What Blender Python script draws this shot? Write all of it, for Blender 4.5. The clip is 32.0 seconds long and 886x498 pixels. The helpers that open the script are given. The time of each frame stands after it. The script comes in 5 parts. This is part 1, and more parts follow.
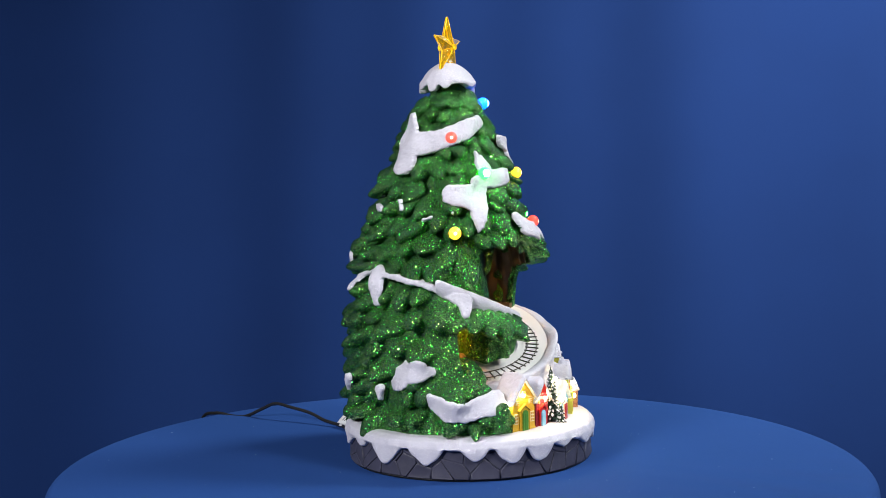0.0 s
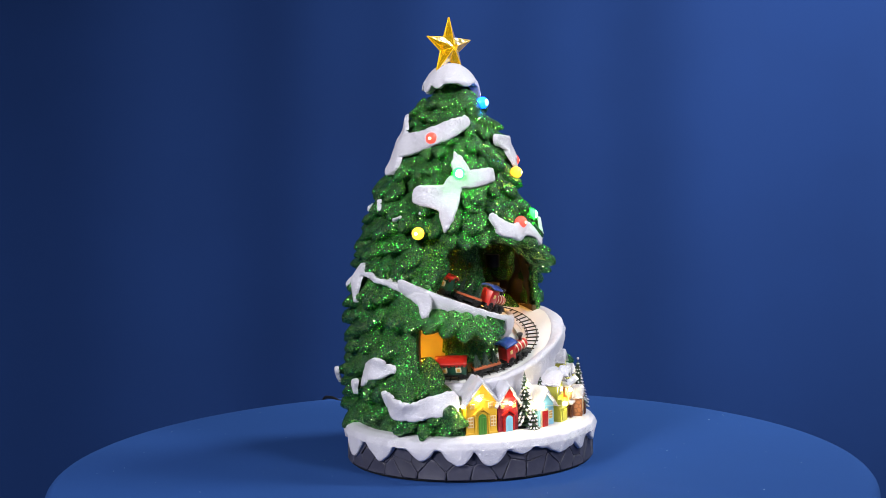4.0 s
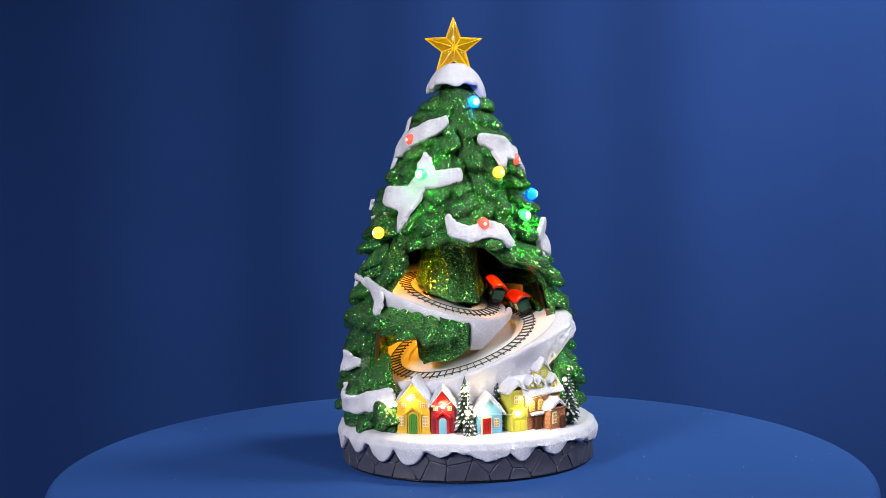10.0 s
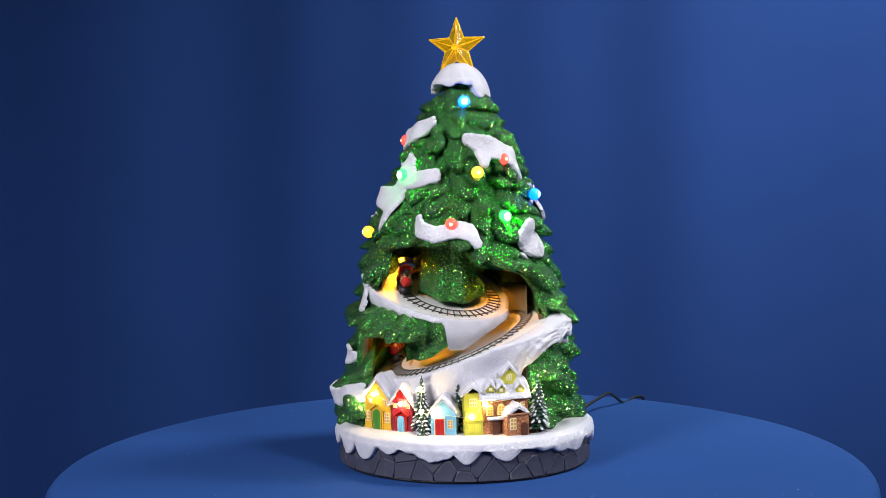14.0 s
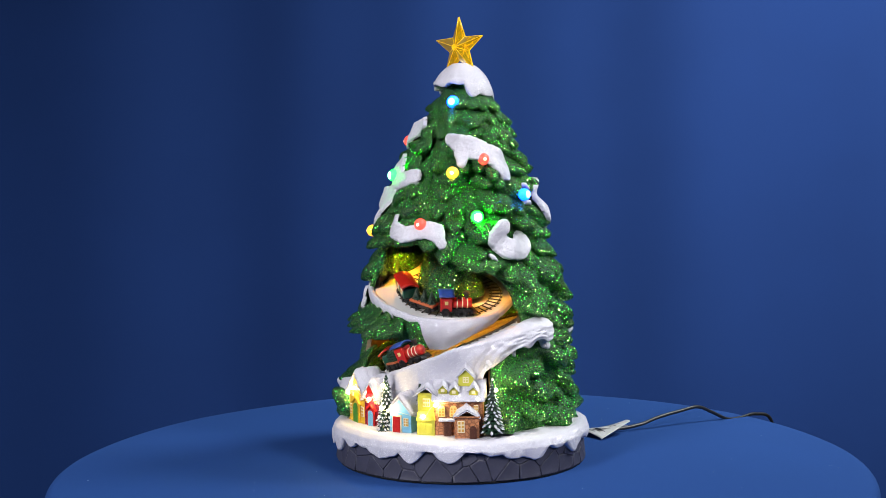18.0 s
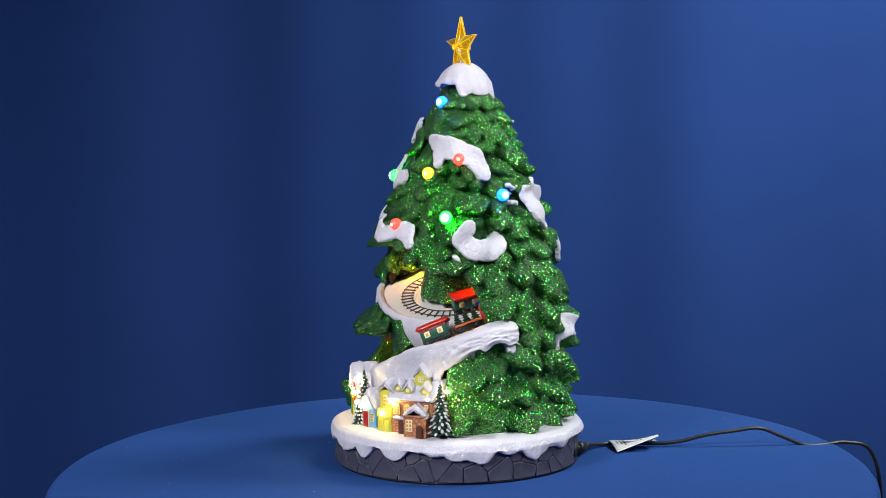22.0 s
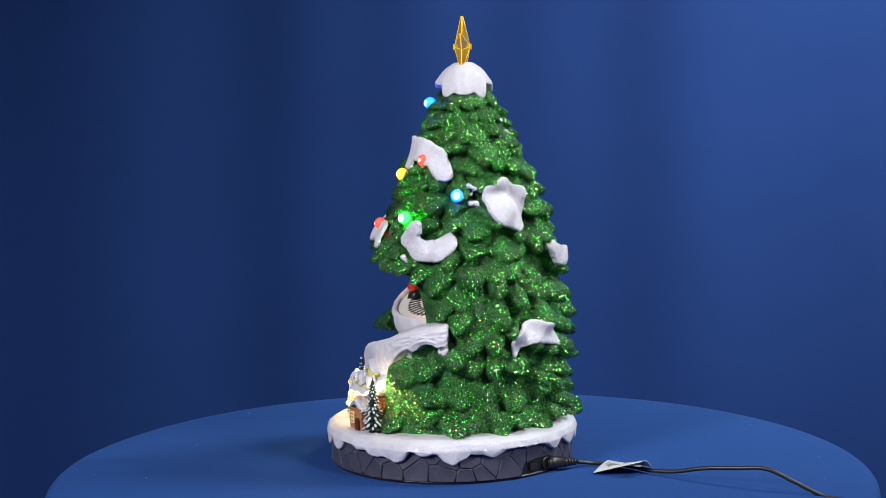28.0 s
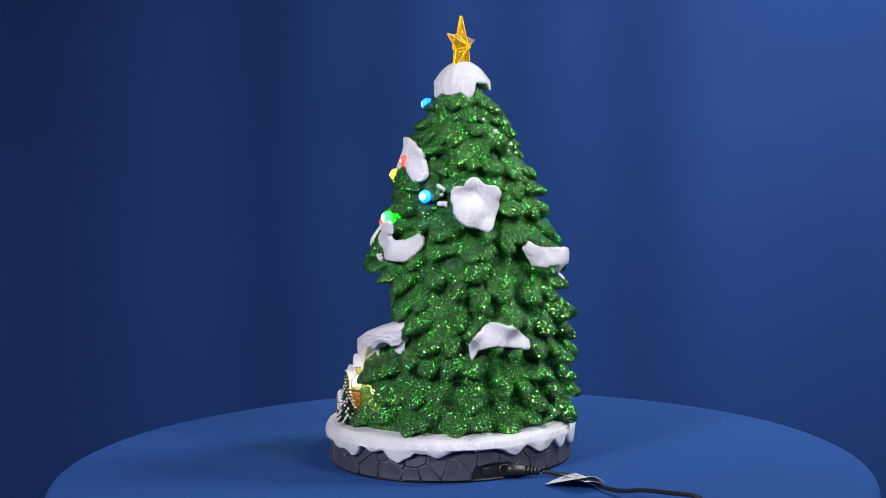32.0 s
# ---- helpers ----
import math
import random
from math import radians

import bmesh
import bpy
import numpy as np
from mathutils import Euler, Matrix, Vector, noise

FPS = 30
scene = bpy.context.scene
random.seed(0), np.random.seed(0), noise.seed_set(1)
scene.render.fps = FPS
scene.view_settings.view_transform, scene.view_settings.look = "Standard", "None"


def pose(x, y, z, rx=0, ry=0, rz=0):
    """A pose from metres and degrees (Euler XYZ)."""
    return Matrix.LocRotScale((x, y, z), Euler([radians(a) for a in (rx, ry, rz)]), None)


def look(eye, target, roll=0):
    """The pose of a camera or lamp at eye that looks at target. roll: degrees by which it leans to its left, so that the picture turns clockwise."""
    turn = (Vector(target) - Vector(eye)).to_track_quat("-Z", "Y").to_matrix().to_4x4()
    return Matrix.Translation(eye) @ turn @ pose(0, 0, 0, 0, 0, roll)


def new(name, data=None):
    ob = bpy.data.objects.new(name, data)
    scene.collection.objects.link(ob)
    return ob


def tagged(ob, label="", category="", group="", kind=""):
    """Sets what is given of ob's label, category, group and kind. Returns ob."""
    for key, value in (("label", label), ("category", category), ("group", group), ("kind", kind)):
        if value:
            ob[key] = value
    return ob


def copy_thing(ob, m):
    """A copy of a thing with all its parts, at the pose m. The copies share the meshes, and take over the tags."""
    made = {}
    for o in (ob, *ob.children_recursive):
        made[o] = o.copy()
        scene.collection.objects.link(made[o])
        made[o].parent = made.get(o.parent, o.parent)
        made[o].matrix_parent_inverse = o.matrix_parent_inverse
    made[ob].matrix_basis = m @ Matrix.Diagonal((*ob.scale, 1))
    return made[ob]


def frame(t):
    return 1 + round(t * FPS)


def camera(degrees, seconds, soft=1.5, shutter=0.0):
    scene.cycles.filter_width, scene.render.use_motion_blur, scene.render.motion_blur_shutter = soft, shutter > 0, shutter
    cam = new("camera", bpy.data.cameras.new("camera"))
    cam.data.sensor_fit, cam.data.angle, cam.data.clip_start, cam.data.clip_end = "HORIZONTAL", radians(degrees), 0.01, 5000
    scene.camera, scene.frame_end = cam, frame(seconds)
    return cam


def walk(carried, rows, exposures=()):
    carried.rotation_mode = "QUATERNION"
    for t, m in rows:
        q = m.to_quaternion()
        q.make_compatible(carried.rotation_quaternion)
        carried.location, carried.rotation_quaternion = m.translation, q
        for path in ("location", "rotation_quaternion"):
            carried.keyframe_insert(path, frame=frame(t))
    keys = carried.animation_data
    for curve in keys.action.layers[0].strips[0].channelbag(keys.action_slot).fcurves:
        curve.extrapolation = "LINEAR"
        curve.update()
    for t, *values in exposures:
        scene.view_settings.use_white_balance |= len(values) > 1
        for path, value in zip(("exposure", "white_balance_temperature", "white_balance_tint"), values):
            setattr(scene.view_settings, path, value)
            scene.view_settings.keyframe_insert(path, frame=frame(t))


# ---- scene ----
import functools
import collections
# A lit ornament tree turns slowly on a cloth-covered table before a still camera.
cam = camera(40.58, 32.0, soft=0.6)
EYE = Vector((0.0, -0.9315, 0.2087))
AIM = EYE + Vector((-0.01217, 0.99858, -0.05192))
walk(cam, [(0, look(EYE, AIM, -0.965)), (32, look(EYE, AIM, -0.965))])

# ---- light: two softboxes of the studio, dim room ----
world = bpy.data.worlds.new("studio")
scene.world = world
world.use_nodes = True
world.node_tree.nodes["Background"].inputs[0].default_value = (0.55, 0.65, 1.0, 1)
world.node_tree.nodes["Background"].inputs[1].default_value = 0.045
scene.view_settings.exposure = 0.0


def softbox(name, eye, target, size, watts, colour, spread=180):
    data = bpy.data.lights.new(name, "AREA")
    data.shape, data.size, data.energy, data.color = "SQUARE", size, watts, colour
    data.spread = radians(spread)
    lamp = new(name, data)
    lamp.matrix_world = look(eye, target)
    return lamp


softbox("softbox_right", (1.15, -1.05, 1.05), (0, 0, 0.12), 0.40, 1.6, (1.0, 0.98, 0.98), 48)
softbox("softbox_left", (-1.05, -1.25, 0.95), (0, 0, 0.12), 0.40, 7.3, (1.0, 0.98, 0.98), 84)
softbox("softbox_back", (1.12, 0.14, 1.50), (0.52, 1.10, 0.22), 0.45, 31, (0.95, 1.0, 0.93), 112)


# ---- materials ----
def nodes_of(name):
    m = bpy.data.materials.new(name)
    m.use_nodes = True
    t = m.node_tree
    return m, t, t.nodes["Principled BSDF"]


def add(t, kind, **values):
    n = t.nodes.new(kind)
    for k, v in values.items():
        n.inputs[k].default_value = v
    return n


def coords(t, scale=1.0):
    """Object coordinates, shifted for each object."""
    c = t.nodes.new("ShaderNodeTexCoord")
    info = t.nodes.new("ShaderNodeObjectInfo")
    mul = t.nodes.new("ShaderNodeMath")
    mul.operation = "MULTIPLY"
    mul.inputs[1].default_value = 3.0
    t.links.new(info.outputs["Random"], mul.inputs[0])
    shift = t.nodes.new("ShaderNodeVectorMath")
    shift.operation = "ADD"
    t.links.new(c.outputs["Object"], shift.inputs[0])
    t.links.new(mul.outputs[0], shift.inputs[1])
    return shift.outputs[0]


def noise_of(t, vec, scale, detail=3.0, rough=0.55):
    n = add(t, "ShaderNodeTexNoise", Scale=scale, Detail=detail, Roughness=rough)
    t.links.new(vec, n.inputs["Vector"])
    return n.outputs["Fac"]


def ramp(t, fac, stops):
    r = t.nodes.new("ShaderNodeValToRGB")
    e = r.color_ramp.elements
    while len(e) < len(stops):
        e.new(0.5)
    for el, (p, c) in zip(e, stops):
        el.position, el.color = p, (*c, 1)
    t.links.new(fac, r.inputs[0])
    return r.outputs[0]


def mix(t, fac, a, b):
    m = t.nodes.new("ShaderNodeMix")
    m.data_type = "RGBA"
    for v, s in ((fac, m.inputs[0]), (a, m.inputs[6]), (b, m.inputs[7])):
        if isinstance(v, bpy.types.NodeSocket):
            t.links.new(v, s)
        else:
            s.default_value = v if isinstance(v, float) else (*v, 1)
    return m.outputs[2]


def bump(t, bs, height, strength, dist):
    b = add(t, "ShaderNodeBump", Strength=strength, Distance=dist)
    t.links.new(height, b.inputs["Height"])
    t.links.new(b.outputs[0], bs.inputs["Normal"])
    return b


def paint(name, colour, rough=0.45, var=0.25, scale=260, metal=0.0, bumps=0.3, dist=0.0003, coat=0.0):
    m, t, bs = nodes_of(name)
    v = coords(t)
    n = noise_of(t, v, scale)
    n2 = noise_of(t, v, scale * 0.17)
    lo = tuple(c * (1 - var) for c in colour)
    hi = tuple(min(1, c * (1 + var)) for c in colour)
    col = ramp(t, n2, [(0.3, lo), (0.7, hi)])
    col = mix(t, n, col, tuple(c * (1 - var * 0.6) for c in colour))
    t.links.new(col, bs.inputs["Base Color"])
    bs.inputs["Roughness"].default_value = rough
    bs.inputs["Metallic"].default_value = metal
    bs.inputs["Coat Weight"].default_value = coat
    if bumps:
        bump(t, bs, n, bumps, dist)
    return m


def glitter(name, dark, mids, cover=0.45, scale=1150, spread=0.9, metal=0.85, var=0.45):
    """Painted resin strewn with small metallic flakes."""
    m, t, bs = nodes_of(name)
    v = coords(t)
    vo = add(t, "ShaderNodeTexVoronoi", Scale=scale)
    t.links.new(v, vo.inputs["Vector"])
    sep = t.nodes.new("ShaderNodeSeparateColor")
    t.links.new(vo.outputs["Color"], sep.inputs[0])
    big = noise_of(t, v, 55, 3)
    lim = t.nodes.new("ShaderNodeMath")
    lim.operation = "MULTIPLY_ADD"
    t.links.new(big, lim.inputs[0])
    lim.inputs[1].default_value, lim.inputs[2].default_value = 0.9, cover - 0.45
    less = t.nodes.new("ShaderNodeMath")
    less.operation = "LESS_THAN"
    t.links.new(sep.outputs[0], less.inputs[0])
    t.links.new(lim.outputs[0], less.inputs[1])
    flake = less.outputs[0]
    fl = ramp(t, sep.outputs[1], mids)
    base = ramp(t, noise_of(t, v, 140), [(0.3, tuple(c * (1 - var) for c in dark)), (0.75, tuple(c * (1 + var) for c in dark))])
    t.links.new(mix(t, flake, base, fl), bs.inputs["Base Color"])
    met = t.nodes.new("ShaderNodeMath")
    met.operation = "MULTIPLY"
    met.inputs[1].default_value = metal
    t.links.new(flake, met.inputs[0])
    t.links.new(met.outputs[0], bs.inputs["Metallic"])
    rg = t.nodes.new("ShaderNodeMapRange")
    rg.inputs["To Min"].default_value, rg.inputs["To Max"].default_value = 0.6, 0.20
    bs.inputs["Specular IOR Level"].default_value = 0.3
    t.links.new(flake, rg.inputs["Value"])
    t.links.new(rg.outputs[0], bs.inputs["Roughness"])
    sub = t.nodes.new("ShaderNodeVectorMath")
    sub.operation = "SUBTRACT"
    sub.inputs[1].default_value = (0.5, 0.5, 0.5)
    t.links.new(vo.outputs["Color"], sub.inputs[0])
    amt = t.nodes.new("ShaderNodeMath")
    amt.operation = "MULTIPLY_ADD"
    amt.inputs[1].default_value, amt.inputs[2].default_value = spread, 0.25
    t.links.new(flake, amt.inputs[0])
    sc = t.nodes.new("ShaderNodeVectorMath")
    sc.operation = "SCALE"
    t.links.new(sub.outputs[0], sc.inputs[0])
    t.links.new(amt.outputs[0], sc.inputs["Scale"])
    geo = t.nodes.new("ShaderNodeNewGeometry")
    ad = t.nodes.new("ShaderNodeVectorMath")
    ad.operation = "ADD"
    t.links.new(geo.outputs["Normal"], ad.inputs[0])
    t.links.new(sc.outputs[0], ad.inputs[1])
    nm = t.nodes.new("ShaderNodeVectorMath")
    nm.operation = "NORMALIZE"
    t.links.new(ad.outputs[0], nm.inputs[0])
    t.links.new(nm.outputs[0], bs.inputs["Normal"])
    return m


def glow(name, colour, strength, body=None, rough=0.2):
    m, t, bs = nodes_of(name)
    bs.inputs["Base Color"].default_value = (*(body or colour), 1)
    bs.inputs["Roughness"].default_value = rough
    bs.inputs["Emission Color"].default_value = (*colour, 1)
    bs.inputs["Emission Strength"].default_value = strength
    bs.inputs["Coat Weight"].default_value = 0.5
    return m


GREEN = glitter("green_glitter", (0.0028, 0.019, 0.0165), [(0.0, (0.005, 0.10, 0.022)), (0.40, (0.026, 0.28, 0.046)), (0.72, (0.30, 0.74, 0.14)), (1.0, (0.84, 1.0, 0.50))], 0.70, 2150, 1.4)
SNOW = glitter("glitter_snow", (0.47, 0.465, 0.55), [(0.0, (0.52, 0.52, 0.62)), (1.0, (0.95, 0.95, 1.0))], 0.30, 2600, 0.8, 0.15, 0.05)


def slate():
    m, t, bs = nodes_of("slate_grey_resin")
    v = coords(t)
    col = ramp(t, noise_of(t, v, 60, 4), [(0.3, (0.031, 0.032, 0.055)), (0.7, (0.045, 0.046, 0.077))])
    geo = t.nodes.new("ShaderNodeNewGeometry")
    scuff = ramp(t, noise_of(t, v, 190, 4), [(0.52, (0, 0, 0)), (0.66, (1, 1, 1))])
    edge = ramp(t, geo.outputs["Pointiness"], [(0.51, (0, 0, 0)), (0.58, (0.8, 0.8, 0.8))])
    wear = mix(t, scuff, (0, 0, 0), edge)
    t.links.new(mix(t, wear, col, (0.13, 0.13, 0.15)), bs.inputs["Base Color"])
    bs.inputs["Roughness"].default_value = 0.55
    bs.inputs["Specular IOR Level"].default_value = 0.3
    bump(t, bs, noise_of(t, v, 500, 3), 0.25, 0.0003)
    return m


SLATE = slate()
TRAY = paint("pale_grey_plastic", (0.62, 0.62, 0.63), 0.4, 0.06, 120, 0, 0.08)
# Pale panel painted darker: the dimness inside the cave is in its colour.
SHADED_PANEL = paint("shaded_beige_plastic", (0.15, 0.14, 0.10), 0.45, 0.12, 120, 0, 0.08)
# Cave shade and lamplight are put into the colours of one hollow's walls.
SHADED_BROWN_IN = paint("shaded_brown_inner_resin", (0.010, 0.0065, 0.0036), 0.6, 0.45, 130)
LAMPLIT_TAN_IN = paint("lamplit_tan_inner_resin", (0.10, 0.052, 0.016), 0.55, 0.2, 130)
PANE = paint("amber_pane_paint", (0.62, 0.34, 0.06), 0.35, 0.2, 300)
RAIL = paint("dark_rail_metal", (0.05, 0.045, 0.04), 0.4, 0.3, 500, 0.4)
BLACK = paint("black_plastic", (0.012, 0.012, 0.013), 0.4, 0.3, 300)
RED = paint("red_paint", (0.50, 0.018, 0.012), 0.28, 0.25, 200, 0, 0.25, 0.0003, 0.3)
BLUE = paint("blue_paint", (0.03, 0.07, 0.30), 0.35, 0.2, 200)
COACH = paint("dark_green_paint", (0.010, 0.075, 0.045), 0.32, 0.3, 200)
ORANGE = paint("orange_paint", (0.52, 0.13, 0.05), 0.4, 0.2, 200)
YELLOW = paint("yellow_paint", (0.70, 0.42, 0.03), 0.4, 0.2, 150)
LIME = paint("lime_paint", (0.52, 0.50, 0.06), 0.4, 0.2, 150)
SKY = paint("light_blue_paint", (0.20, 0.47, 0.66), 0.4, 0.2, 150)
WINDOW = paint("pale_yellow_paint", (0.80, 0.62, 0.22), 0.4, 0.15, 300)
CREAM = paint("cream_paint", (0.78, 0.70, 0.50), 0.4, 0.15, 300)
DOOR_GREEN = paint("door_green_paint", (0.06, 0.22, 0.03), 0.4, 0.25, 200)
DOOR_BROWN = paint("door_brown_paint", (0.10, 0.035, 0.02), 0.4, 0.25, 200)
FIR = paint("dark_fir_paint", (0.012, 0.042, 0.024), 0.5, 0.5, 420, 0, 0.8, 0.0006)


def brick_paint(name, colour, joint, scale):
    m, t, bs = nodes_of(name)
    v = coords(t)
    vo = add(t, "ShaderNodeTexVoronoi", Scale=scale)
    vo.feature = "DISTANCE_TO_EDGE"
    t.links.new(v, vo.inputs["Vector"])
    col = ramp(t, vo.outputs["Distance"], [(0.04, joint), (0.15, colour)])
    col = mix(t, noise_of(t, v, 200), col, tuple(c * 0.55 for c in colour))
    t.links.new(col, bs.inputs["Base Color"])
    bs.inputs["Roughness"].default_value = 0.5
    bump(t, bs, vo.outputs["Distance"], 0.6, 0.0006)
    return m


BRICK = brick_paint("brown_stone_paint", (0.62, 0.25, 0.11), (0.13, 0.045, 0.02), 340)
BRICK_RED = brick_paint("red_brick_paint", (0.36, 0.010, 0.028), (0.13, 0.004, 0.010), 480)


# Emission stands in for light caught in the clear plastic and along its edges.
def amber(name, clear, light, rough):
    m, t, bs = nodes_of(name)
    v = coords(t)
    col = ramp(t, noise_of(t, v, 110, 3), [(0.35, (0.80, 0.42, 0.0)), (0.65, (1.0, 0.70, 0.03))])
    t.links.new(col, bs.inputs["Base Color"])
    bs.inputs["Roughness"].default_value = rough
    bs.inputs["IOR"].default_value = 1.30
    bs.inputs["Transmission Weight"].default_value = clear
    bs.inputs["Specular IOR Level"].default_value = 0.2
    bs.inputs["Emission Color"].default_value = (1.0, 0.60, 0.01, 1)
    bs.inputs["Emission Strength"].default_value = light
    bump(t, bs, noise_of(t, v, 120, 2), 0.5, 0.003)
    return m


AMBER = amber("amber_plastic", 0.82, 0.10, 0.10)
AMBER_GLOW_EDGE = amber("glowing_amber_edge", 0.3, 0.30, 0.25)
LAMP_RED = glow("lit_red_bulb", (1.0, 0.09, 0.06), 1.4, (0.8, 0.05, 0.04))
LAMP_GREEN = glow("lit_green_bulb", (0.004, 1.0, 0.010), 34.0, (0.02, 0.7, 0.12))
LAMP_BLUE = glow("lit_blue_bulb", (0.0, 0.05, 1.0), 11.0, (0.05, 0.3, 0.9))
LAMP_YELLOW = glow("lit_yellow_bulb", (1.0, 0.46, 0.03), 2.4, (0.9, 0.55, 0.05))
TIP_RED = glow("red_bright_spot", (1.0, 0.40, 0.28), 4.5)
TIP_GREEN = glow("green_bright_spot", (0.22, 1.0, 0.30), 40.0)
TIP_BLUE = glow("blue_bright_spot", (0.10, 0.28, 1.0), 9.0)
TIP_YELLOW = glow("yellow_bright_spot", (1.0, 0.80, 0.34), 10.0)
LAMP_WARM = glow("lit_warm_bulb", (1.0, 0.78, 0.34), 240.0)
LAMP_CAVE = glow("lit_amber_lamp", (1.0, 0.34, 0.018), 360.0)


def cloth(name, colour, rough=0.9, sheen=0.0):
    m, t, bs = nodes_of(name)
    c = t.nodes.new("ShaderNodeTexCoord").outputs["Object"]
    n1 = noise_of(t, c, 5.0, 4)
    n2 = noise_of(t, c, 700, 2)
    col = ramp(t, n1, [(0.25, tuple(x * 0.9 for x in colour)), (0.75, tuple(x * 1.1 for x in colour))])
    col = mix(t, n2, col, tuple(x * 0.88 for x in colour))
    t.links.new(col, bs.inputs["Base Color"])
    bs.inputs["Roughness"].default_value = rough
    bs.inputs["Sheen Weight"].default_value = sheen
    bs.inputs["Specular IOR Level"].default_value = 0.2
    bump(t, bs, n2, 0.15, 0.0004)
    return m


TABLECLOTH = cloth("blue_tablecloth", (0.0105, 0.051, 0.212))
CURTAIN = cloth("blue_curtain", (0.0066, 0.0288, 0.138))
FLOORING = paint("dark_floor", (0.03, 0.035, 0.05), 0.6, 0.3, 6)
LINT = paint("pale_lint", (0.45, 0.50, 0.55), 0.7, 0.3, 300, 0, 0)
TAG_PAPER = paint("white_label_paper", (0.50, 0.51, 0.54), 0.6, 0.1, 100, 0, 0.05)
INK = paint("grey_ink", (0.05, 0.05, 0.07), 0.6, 0.1, 100, 0, 0)


# ---- mesh helpers: a shape is (verts, faces) ----
def part(name, shape, material, parent, label="", smooth=True, m=None):
    """Links a shape (or mesh data) as one mesh object under parent."""
    if isinstance(shape, bpy.types.Mesh):
        me = shape
    else:
        me = bpy.data.meshes.new(name)
        me.from_pydata([tuple(v) for v in shape[0]], [], shape[1])
        me.materials.append(material)
        me.update()
        if smooth:
            me.shade_smooth()
    while parent and parent.parent and parent.parent.parent:
        m = parent.matrix_basis @ (m if m is not None else Matrix.Identity(4))
        parent = parent.parent
    ob = new(name, me)
    ob.parent = parent
    if m is not None:
        ob.matrix_basis = m
    if label:
        tagged(ob, label)
    return ob


def bm_shape(bm):
    bm.verts.index_update()
    out = [v.co.copy() for v in bm.verts], [[v.index for v in f.verts] for f in bm.faces]
    bm.free()
    return out


def xf(shape, m):
    return [m @ Vector(v) for v in shape[0]], shape[1]


def join(*shapes):
    vs, fs = [], []
    for v, f in shapes:
        k = len(vs)
        vs += list(v)
        fs += [[i + k for i in q] for q in f]
    return vs, fs


def box(sx, sy, sz, bevel=0.0, m=None):
    """A box that stands on z=0, centred in x and y."""
    bm = bmesh.new()
    bmesh.ops.create_cube(bm, size=1)
    for v in bm.verts:
        v.co = Vector((v.co.x * sx, v.co.y * sy, (v.co.z + 0.5) * sz))
    if bevel:
        bmesh.ops.bevel(bm, geom=list(bm.edges), offset=bevel, segments=2, affect="EDGES", profile=0.6)
    s = bm_shape(bm)
    return xf(s, m) if m is not None else s


def ball(r, u=14, v=9, m=None, sz=1.0):
    bm = bmesh.new()
    bmesh.ops.create_uvsphere(bm, u_segments=u, v_segments=v, radius=r)
    for w in bm.verts:
        w.co.z *= sz
    s = bm_shape(bm)
    return xf(s, m) if m is not None else s


def lathe(profile, n=48, cap=False):
    vs, fs = [], []
    k = len(profile)
    for i in range(n):
        a = 2 * math.pi * i / n
        vs += [Vector((r * math.cos(a), r * math.sin(a), z)) for r, z in profile]
    for i in range(n):
        j = (i + 1) % n
        fs += [[i * k + q, j * k + q, j * k + q + 1, i * k + q + 1] for q in range(k - 1)]
    if cap:
        fs.append([i * k + k - 1 for i in range(n)])
        fs.append([i * k for i in reversed(range(n))])
    return vs, fs


def grid(fn, nu, nv, wrap=False):
    """fn(i / nu, j / nv) over a sheet; wrap joins the first and last u."""
    cu = nu if wrap else nu + 1
    vs = [Vector(fn(i / nu, j / nv)) for i in range(cu) for j in range(nv + 1)]
    fs = []
    for i in range(nu):
        a, b = i * (nv + 1), ((i + 1) % cu) * (nv + 1)
        fs += [[a + j, b + j, b + j + 1, a + j + 1] for j in range(nv)]
    return vs, fs


def tube(points, r, n=8, closed=False):
    pts = [Vector(p) for p in points]
    vs, fs = [], []
    m = len(pts)
    for i, p in enumerate(pts):
        a = pts[(i - 1) % m] if (closed or i) else p
        b = pts[(i + 1) % m] if (closed or i < m - 1) else p
        d = (b - a).normalized()
        side = d.cross(Vector((0, 0, 1)))
        side = side.normalized() if side.length > 1e-4 else Vector((1, 0, 0))
        up = side.cross(d)
        rr = r[i] if isinstance(r, (list, tuple)) else r
        vs += [p + rr * (math.cos(2 * math.pi * k / n) * side + math.sin(2 * math.pi * k / n) * up) for k in range(n)]
    for i in range(m if closed else m - 1):
        j = (i + 1) % m
        fs += [[i * n + k, i * n + (k + 1) % n, j * n + (k + 1) % n, j * n + k] for k in range(n)]
    if not closed:
        fs.append(list(reversed(range(n))))
        fs.append([(m - 1) * n + k for k in range(n)])
    return vs, fs


def prism(outline, depth, m=None):
    """An outline in x and z, from y=0 to y=depth."""
    n = len(outline)
    vs = [Vector((x, 0, z)) for x, z in outline] + [Vector((x, depth, z)) for x, z in outline]
    fs = [list(range(n)), list(reversed(range(n, 2 * n)))]
    fs += [[i, i + n, (i + 1) % n + n, (i + 1) % n] for i in range(n)]
    return xf((vs, fs), m) if m is not None else (vs, fs)


